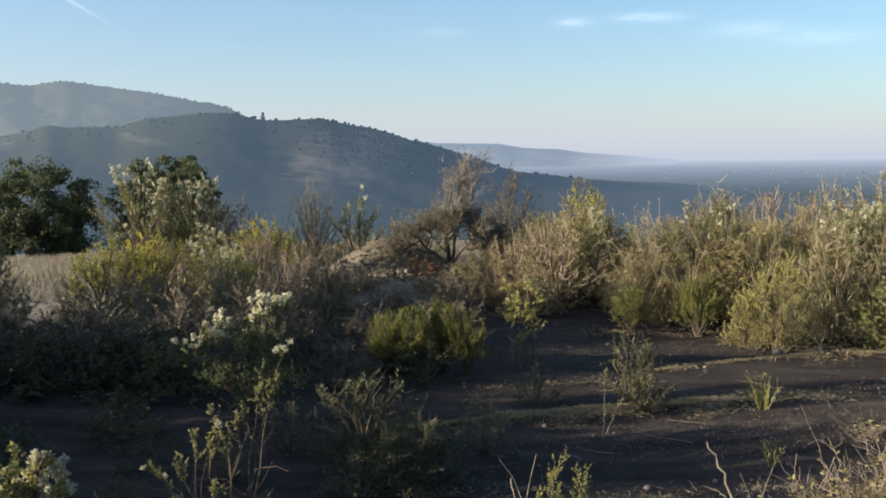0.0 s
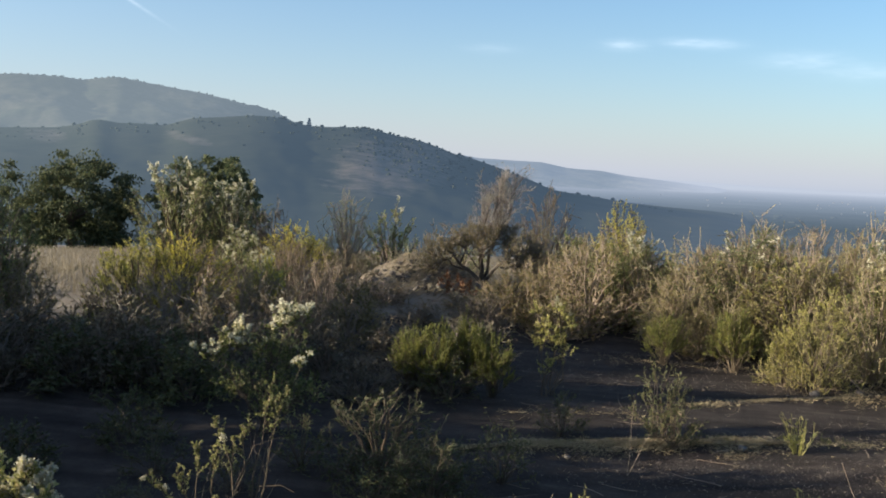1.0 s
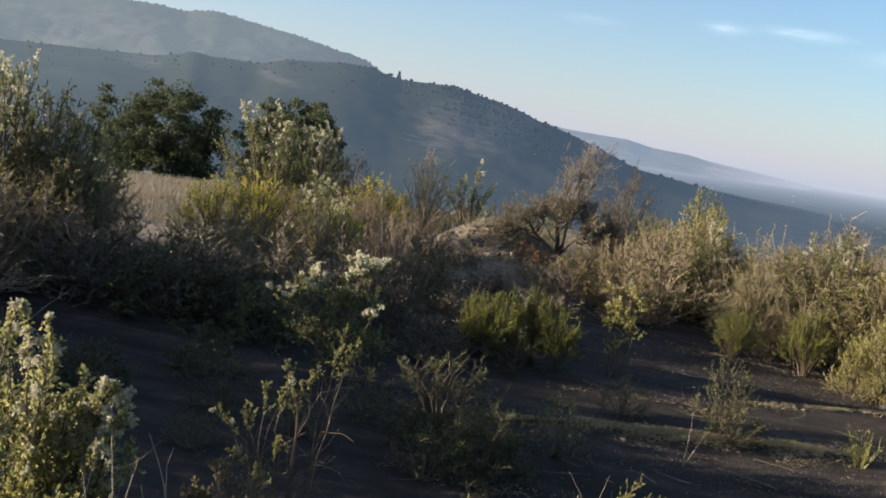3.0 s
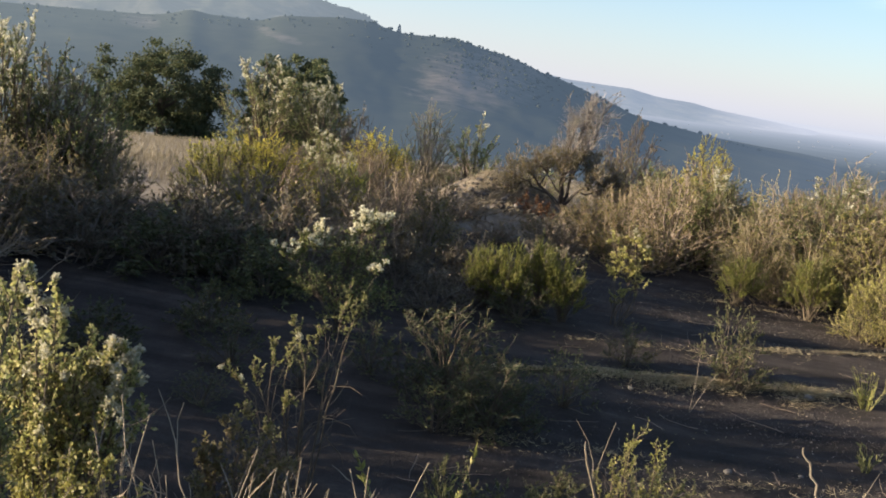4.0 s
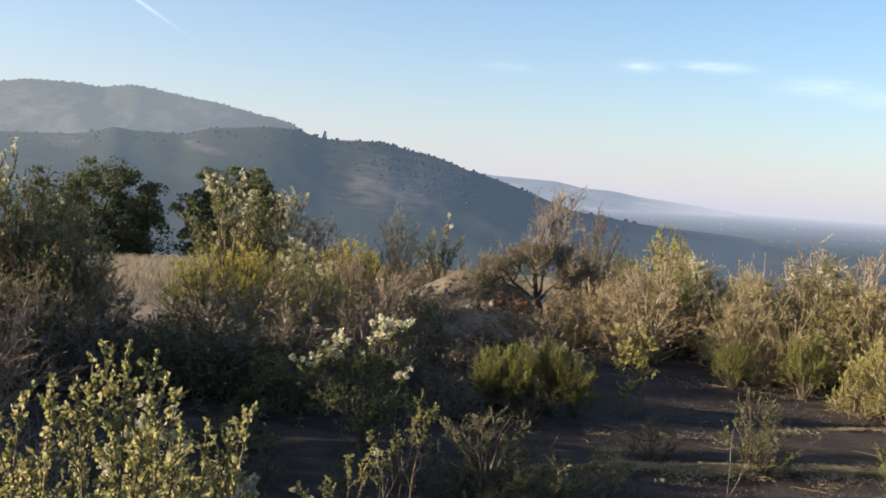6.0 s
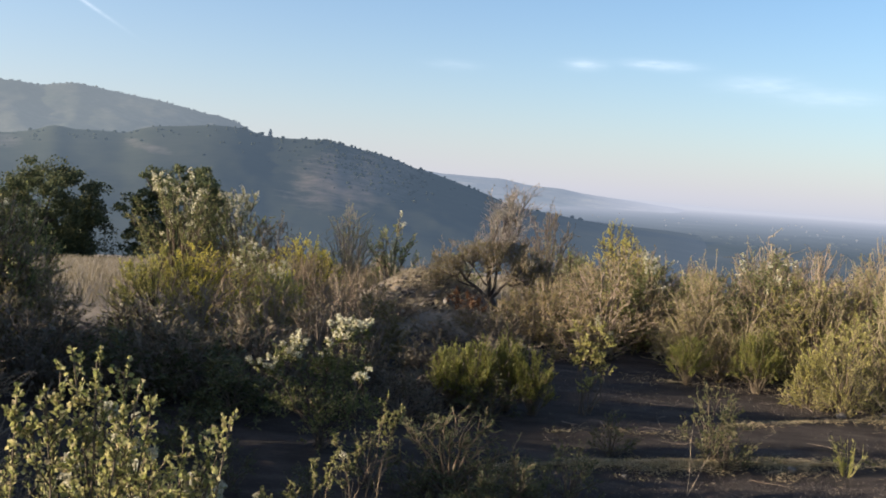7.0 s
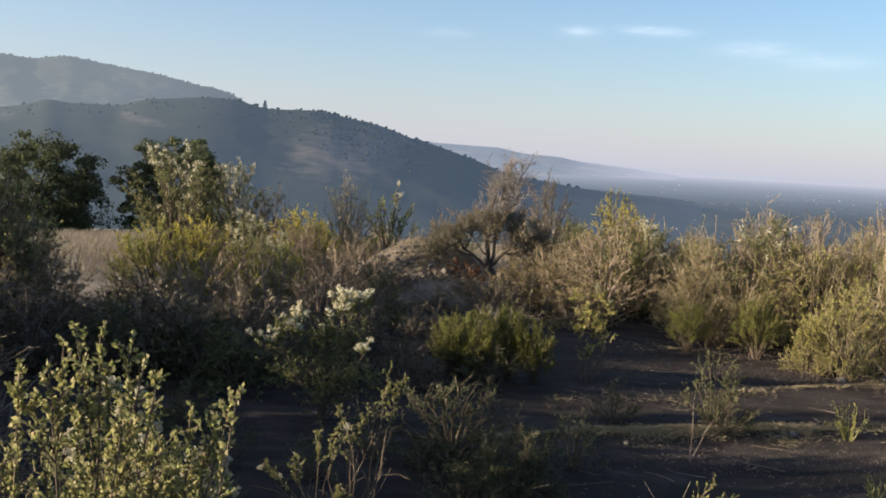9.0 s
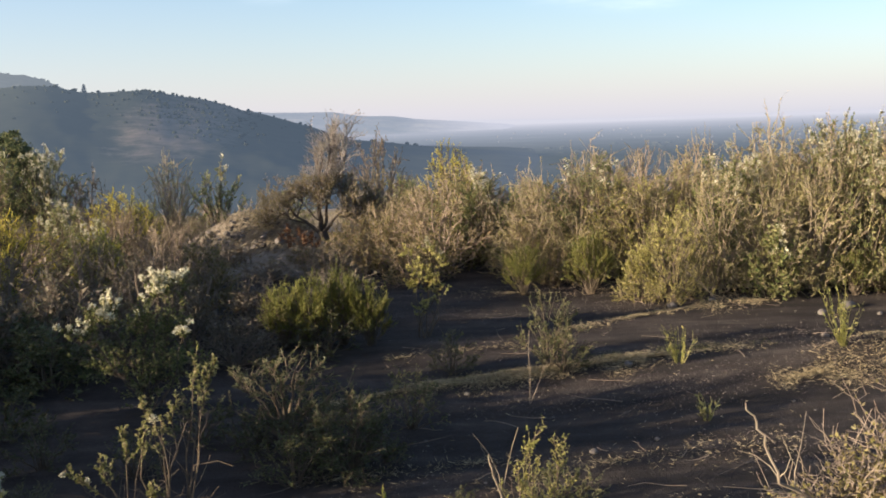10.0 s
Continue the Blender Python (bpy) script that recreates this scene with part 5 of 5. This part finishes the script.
    low = ((q[:, 2] < 0.95) & (rng.random(len(q)) < 0.95)) | (rng.random(len(q)) < 0.10)
    tagged(part_of("foliage", mesh_of("fork_foliage", *leaves(rng, q[low], t[low] + rng.normal(size=q[low].shape) * 0.6, 0.032, 0.006), BRUSH_LEAF), top), kind="stuff")


fork_tree(-1.2, 12.9)


def oak(x, y, h, w, seed):
    rng = np.random.default_rng(seed)
    top = tagged(new("oak_tree"), "dense dark green rounded oak standing in dry grass", "tree", group="oaks beyond the field")
    top.location = (x, y, float(land(x, y)) - 0.1)
    part_of("trunk", mesh_of("oak_trunk", *tubes(np.array([[[0, 0, 0], [0.08, 0, h * 0.2], [0, 0.05, h * 0.42]]]), np.array([[0.24, 0.19, 0.15]]), 8), BARK, True), top)
    n = 9
    a = np.arange(n) * 6.283 / n + rng.uniform(-0.3, 0.3, n)
    way = np.stack([np.cos(a), np.sin(a), rng.uniform(0.3, 1.3, n)], 1)
    P0 = branch(rng, np.tile([0.02, 0.02, h * 0.3], (n, 1)), way, h * rng.uniform(0.35, 0.5, n), 5, 0.1, 0.06)
    for k in range(n):
        part_of("limb", mesh_of("oak_limb", *tubes(P0[k:k + 1], np.linspace(0.11, 0.03, 5)[None], 6), BARK, True), top)
    c = 230                                             # small leafy lobes in layers over the whole crown
    d = unit(rng.normal(size=(c, 3)))
    bulge = 1 + 0.10 * np.sin(3 * np.arctan2(d[:, 1], d[:, 0]) + seed) + 0.07 * np.sin(5 * d[:, 2] + seed)
    lobe = d * (rng.uniform(0.25, 1.0, c) ** 0.45 * 0.9 * bulge)[:, None] * np.array([w / 2, w / 2, h * 0.5]) + np.array([0, 0, h * 0.5])
    skirt = rng.uniform(0, 6.28, 70)                    # boughs that hang to the ground
    ring = rng.uniform(0.3, 0.92, 70) * w / 2
    lobe = np.concatenate([lobe, np.stack([np.cos(skirt) * ring, np.sin(skirt) * ring, rng.uniform(0.05, 0.34, 70) * h], 1)])
    c += 70
    rad = rng.uniform(0.035, 0.085, c) * w
    m = 105
    dd = unit(rng.normal(size=(c, m, 3)))
    pos = lobe[:, None] + dd * rad[:, None, None] * rng.uniform(0.5, 1.1, (c, m, 1)) * np.array([1, 1, 0.6])
    pos = pos.reshape(-1, 3)
    pos = pos[pos[:, 2] > 0.02]
    tagged(part_of("crown", mesh_of("oak_crown", *leaves(rng, pos, rng.normal(size=pos.shape), 0.15, 0.05), OAK_LEAF), top), kind="stuff")


oak(-25.7, 45.0, 4.75, 7.6, 4)
oak(-19.35, 47.0, 4.9, 5.9, 9)


# ---- grasses and small plants ----
def tuft_plant(name, label, x, y, h, w, n, mat, seed, leafy=0, leaf=GOLD_LEAF):
    """A bunch of upright stalks, with small leaves up them where leafy."""
    rng = np.random.default_rng(seed)
    top = tagged(new(name), label, "plant")
    top.location = (x, y, float(land(x, y)) - 0.005)
    a, tilt = rng.uniform(0, 6.28, n), rng.uniform(0.02, 0.55, n)
    way = np.stack([np.cos(a) * np.sin(tilt), np.sin(a) * np.sin(tilt), np.cos(tilt)], 1)
    P = branch(rng, np.stack([np.cos(a), np.sin(a), a * 0], 1) * w * 0.12, way, h * rng.uniform(0.55, 1.05, n), 5, 0.1, 0.04)
    R = np.linspace(0.0024, 0.0012, 5)[None] * np.ones((n, 1))
    tagged(part_of("stalk", mesh_of("stalk", *tubes(P, R), mat), top), kind="stuff")
    if leafy:
        p, t = along(P, rng.uniform(0.15, 1, (n, leafy)))
        p, t = p.reshape(-1, 3), t.reshape(-1, 3)
        tagged(part_of("foliage", mesh_of("tuft_foliage", *leaves(rng, p, t + rng.normal(size=t.shape) * 0.5, 0.035, 0.006), leaf), top), kind="stuff")


tuft_plant("grass_tuft", "small pale green upright plant on bare soil", 1.60, 6.83, 0.22, 0.2, 22, GOLD_LEAF, 1, 3)
tuft_plant("grass_tuft", "low dark green sprig on bare soil", 1.45, 5.72, 0.13, 0.14, 16, GREEN_LEAF, 7, 3, GREEN_LEAF)
tuft_plant("grass_tuft", "bright green upright sprig beside pale stones", 2.56, 6.62, 0.36, 0.14, 26, FEATHER_LEAF, 2, 5)
tuft_plant("grass_tuft", "dry pale stalk standing beside a thin shrub", 0.57, 6.22, 0.44, 0.02, 2, DEAD_TWIG, 3)
tuft_plant("sprout", "small yellow-green leafy sprout in the shade", -0.33, 3.55, 0.50, 0.10, 5, TWIG, 4, 26)
tuft_plant("grass_tuft", "thin green sprig with a bare stalk", 0.98, 3.55, 0.42, 0.1, 7, TWIG, 5, 14)
tuft_plant("grass_tuft", "thin green sprig with a bare stalk", 0.80, 3.45, 0.36, 0.08, 6, TWIG, 6, 14)


def bare_branch(name, label, pts, r, seed, twigs=9):
    rng = np.random.default_rng(seed)
    top = tagged(new(name), label, "branch")
    P = np.array([pts], float)
    kink = rng.normal(size=P.shape) * 0.012
    kink[:, 0] = 0
    P = along(P + kink, np.linspace(0, 1, 3 * len(pts))[None])[0]
    P[:, 1:-1] += rng.normal(size=P[:, 1:-1].shape) * 0.004
    part_of("stem", mesh_of("bare_stem", *tubes(P, np.linspace(r, r * 0.35, P.shape[1])[None], 6), DEAD_TWIG, True), top)
    p, t = along(P, rng.uniform(0.15, 0.8, (1, twigs)))
    Q = branch(rng, p[0], t[0] + rng.normal(size=(twigs, 3)) * 0.7, rng.uniform(0.06, 0.18, twigs), 4, 0.1, 0.22)
    for k in range(twigs):
        part_of("twig", mesh_of("bare_twig", *tubes(Q[k:k + 1], np.linspace(r * 0.32, r * 0.15, 4)[None], 4), DEAD_TWIG, True), top)


bare_branch("dead_branch", "bare bleached branch reaching out of a dry bush", [(1.3, 3.25, 0.0), (1.22, 3.2, 0.3), (1.08, 3.14, 0.52), (0.95, 3.12, 0.61), (0.87, 3.1, 0.70), (0.83, 3.09, 0.80), (0.79, 3.1, 0.85), (0.76, 3.09, 0.90)], 0.0065, 3)
bare_branch("dead_branch", "bare bleached branch beside a small green shrub", [(0.26, 4.0, 0.0), (0.24, 3.98, 0.25), (0.2, 3.96, 0.42), (0.16, 3.95, 0.5)], 0.007, 5, 5)
bare_branch("dead_branch", "grey branch lying against a dry shrub", [(2.45, 8.75, 0.0), (2.35, 8.66, 0.10), (2.22, 8.62, 0.22), (2.1, 8.62, 0.32)], 0.006, 8, 6)
bare_branch("dead_branch", "grey fallen branch among dry shrubs", [(3.35, 9.0, 0.45), (3.5, 8.95, 0.6), (3.62, 8.93, 0.75), (3.7, 8.95, 0.86), (3.35, 9.02, 0.0)][::-1], 0.007, 9, 5)


def dry_grass():
    rng = np.random.default_rng(8)
    n = 26000
    y = np.where(rng.random(n) < 0.1, rng.uniform(10.8, 14, n), rng.uniform(13.5, 42, n))
    x = np.where(y < 13.5, rng.uniform(-0.72, -0.44, n), rng.uniform(-0.72, 0.08, n)) * y
    bank = rng.random(n) < 0.11
    x = np.where(bank, -2.0 + rng.normal(size=n) * 0.4, x)
    y = np.where(bank, 13.4 + rng.normal(size=n) * 0.4, y)
    pos = np.stack([x, y, land(x, y)], 1)
    way = np.array([0.1, 0, 1]) + rng.normal(size=(n, 3)) * 0.3
    way[bank] += np.array([0.9, -0.4, -0.45])          # swept over on the bank
    V, F = leaves(rng, pos, way, np.where(bank, 0.09, 0.20), 0.006)
    tagged(new("dry_grass", mesh_of("dry_grass", V, F, STRAW)), "pale tan dry grass over the open slope", "grass", kind="stuff")


dry_grass()


# ---- soil litter and stones ----
def lying(rng, x, y, length, width):
    n = len(x)
    a = rng.uniform(0, 6.28, n)
    way = np.stack([np.cos(a), np.sin(a), np.abs(rng.normal(size=n)) * 0.38], 1)
    return leaves(rng, np.stack([x, y, land(x, y) + 0.008], 1), way, length, width)


def straw_litter():
    rng = np.random.default_rng(18)
    xs, ys = [], []
    # washed-up strips of straw across the clearing: from, to, half width, pieces
    for x0, y0, x1, y1, hw, n in STRIPS:
        u = rng.uniform(0, 1, n)
        u = u[rng.random(n) < 0.72 + 0.32 * np.sin(u * 14 + y0 * 7)]      # patchy
        n = len(u)
        k = 0.7 + 0.5 * np.sin(u * 9 + x0 * 5) + 0.4 * np.sin(u * 31 + y0)
        xs.append(x0 + (x1 - x0) * u + rng.normal(size=n) * hw * 0.3)
        ys.append(y0 + (y1 - y0) * u + rng.normal(size=n) * hw * k * 1.3)
    n = 900
    ys.append(rng.uniform(3.5, 10.5, n))
    xs.append(rng.uniform(-0.08, 0.55, n) * ys[-1])
    V, F = lying(rng, np.concatenate(xs), np.concatenate(ys), 0.034, 0.0013)
    tagged(new("straw_litter", mesh_of("straw_litter", V, F, LITTER)), "golden straw litter lying in strips on soil", "litter", kind="stuff")


def low_weeds():
    """Short green blades along the washed strips."""
    rng = np.random.default_rng(23)
    u = rng.uniform(0, 1, 600)
    u = u[np.sin(u * 19) + np.sin(u * 41 + 1) + rng.normal(size=len(u)) * 0.6 > 0.2]
    x = 0.1 + 2.3 * u
    y = 6.55 + 0.55 * np.minimum(u * 1.6, 1) + rng.normal(size=len(u)) * 0.07 + 0.25 * np.maximum(u - 0.62, 0)
    way = np.stack([rng.normal(size=len(u)), rng.normal(size=len(u)), np.full(len(u), 1.4)], 1)
    V, F = leaves(rng, np.stack([x, y, land(x, y)], 1), way, 0.042, 0.0022)
    tagged(new("low_weeds", mesh_of("low_weeds", V, F, FEATHER_LEAF)), "sparse low green weeds on a straw strip", "weeds", kind="stuff")


STRIPS = [(-0.6, 6.25, 1.6, 7.02, 0.034, 12000), (-0.1, 6.5, 1.4, 6.95, 0.075, 9000), (1.3, 6.93, 2.3, 7.2, 0.08, 1500), (2.0, 6.25, 3.6, 6.95, 0.10, 5500), (2.3, 6.25, 3.6, 6.7, 0.13, 3000), (1.0, 7.95, 1.95, 8.5, 0.05, 1900), (1.9, 8.5, 2.9, 8.75, 0.10, 2600), (0.3, 9.6, 2.3, 9.6, 0.1, 1200), (2.4, 8.9, 3.2, 9.3, 0.1, 1200), (-0.3, 7.25, 0.7, 7.5, 0.05, 500), (0.2, 4.9, 1.8, 5.3, 0.08, 900), (0.3, 4.35, 1.5, 4.6, 0.07, 600), (-0.6, 5.0, 0.4, 5.25, 0.06, 600)]
straw_litter()
low_weeds()


def pebble_shape(rng, rough=0.22):
    bm = bmesh.new()
    bmesh.ops.create_icosphere(bm, subdivisions=2, radius=1)
    v = np.array([p.co for p in bm.verts])
    f = np.array([[p.index for p in q.verts] for q in bm.faces])
    bm.free()
    k = rng.uniform(0, 6.28, (3, 3))
    bulge = 1 + rough * (np.sin(v @ k[0] * 1.2) + 0.6 * np.sin(v @ k[1] * 2) + 0.4 * np.sin(v @ k[2] * 3.1)) * 0.6
    return v * bulge[:, None], f


def stones():
    rng = np.random.default_rng(40)
    shapes = [pebble_shape(rng) for _ in range(5)]
    # single stones: x, y, width
    for x, y, w in STONES:
        v, f = shapes[rng.integers(5)]
        q = v * np.array([w, w * rng.uniform(0.7, 1), w * 0.62]) * 0.5
        ob = new("stone", mesh_of("stone", q, f, STONE, True))
        ob.location, ob.rotation_euler = (x, y, float(land(x, y)) + w * 0.16), (0, 0, rng.uniform(0, 6))
        tagged(ob, "pale rounded stone half sunk in the soil", "stone", "stones in the clearing")
    bits = []
    bm = bmesh.new()
    bmesh.ops.create_icosphere(bm, subdivisions=1, radius=1)
    base = np.array([p.co for p in bm.verts])
    tri = np.array([[p.index for p in q.verts] for q in bm.faces])
    bm.free()
    for _ in range(700):
        y = rng.uniform(3.4, 10.5)
        x = rng.uniform(-0.1, 0.55) * y
        w = 0.003 + 0.010 * rng.random() ** 5
        v = base * rng.uniform(0.7, 1.3, (len(base), 1)) * np.array([w, w, w * 0.6]) + np.array([x, y, float(land(x, y)) + w * 0.25])
        bits.append((v, tri))
    for _ in range(260):                               # clods on the dry bank
        x, y, w = -2.0 + rng.normal() * 0.45, 13.25 + rng.normal() * 0.35, 0.012 + 0.05 * rng.random() ** 3
        v = base * rng.uniform(0.6, 1.3, (len(base), 1)) * np.array([w, w, w * 0.6]) + np.array([x, y, float(land(x, y)) + w * 0.2])
        bits.append((v, tri))
    V, F = joined(bits)
    tagged(new("pebbles", mesh_of("pebbles", V, F, PEBBLE)), "small grey pebbles strewn over dark soil", "pebbles", kind="stuff")


STONES = [(3.36, 8.40, 0.12), (3.07, 8.18, 0.08), (2.77, 7.40, 0.06), (3.50, 8.13, 0.05), (1.27, 6.83, 0.06), (0.22, 6.40, 0.04), (0.77, 5.27, 0.045), (1.12, 5.45, 0.03), (2.05, 8.75, 0.09), (2.4, 8.85, 0.07), (-1.75, 13.0, 0.16), (-1.95, 13.1, 0.12)]
stones()


def soil_crumbs():
    """Fine crumbs, chips and broken leaves over the clearing."""
    rng = np.random.default_rng(71)
    n = 60000
    y = rng.uniform(3.4, 10.6, n)
    x = rng.uniform(-0.12, 0.55, n) * y
    drift = np.sin(2.1 * (y - 0.23 * x) + 1.3) + np.sin(5.3 * (y - 0.23 * x) + 0.7 * x) + 0.8 * np.sin(3.1 * x + 1.7 * y) + rng.normal(size=n) * 0.8
    x, y = x[drift > 0.75], y[drift > 0.75]
    n = len(x)
    a = rng.uniform(0, 6.28, n)
    way = np.stack([np.cos(a), np.sin(a), rng.uniform(-0.1, 0.6, n)], 1)
    V, F = leaves(rng, np.stack([x, y, land(x, y) + 0.003], 1), way, 0.014, 0.0026)
    tagged(new("soil_crumbs", mesh_of("soil_crumbs", V, F, CRUMB)), "fine crumbs and broken leaves over dark soil", "litter", kind="stuff")


soil_crumbs()


def fallen_twigs():
    rng = np.random.default_rng(52)
    n = 150
    y = rng.uniform(3.4, 10, n)
    x = rng.uniform(-0.15, 0.5, n) * y
    a = rng.uniform(0, 6.28, n)
    P = branch(rng, np.stack([x, y, land(x, y) + 0.012], 1), np.stack([np.cos(a), np.sin(a), a * 0], 1), rng.uniform(0.06, 0.3, n), 4, 0.02, 0.06)
    P[..., 2] = np.maximum(P[..., 2], land(P[..., 0], P[..., 1]) + 0.006)
    V, F = tubes(P, np.linspace(0.0024, 0.001, 4)[None] * np.ones((n, 1)))
    tagged(new("fallen_twigs", mesh_of("fallen_twigs", V, F, SAGE_TWIG)), "thin bleached twigs fallen on the soil", "litter", kind="stuff")


fallen_twigs()
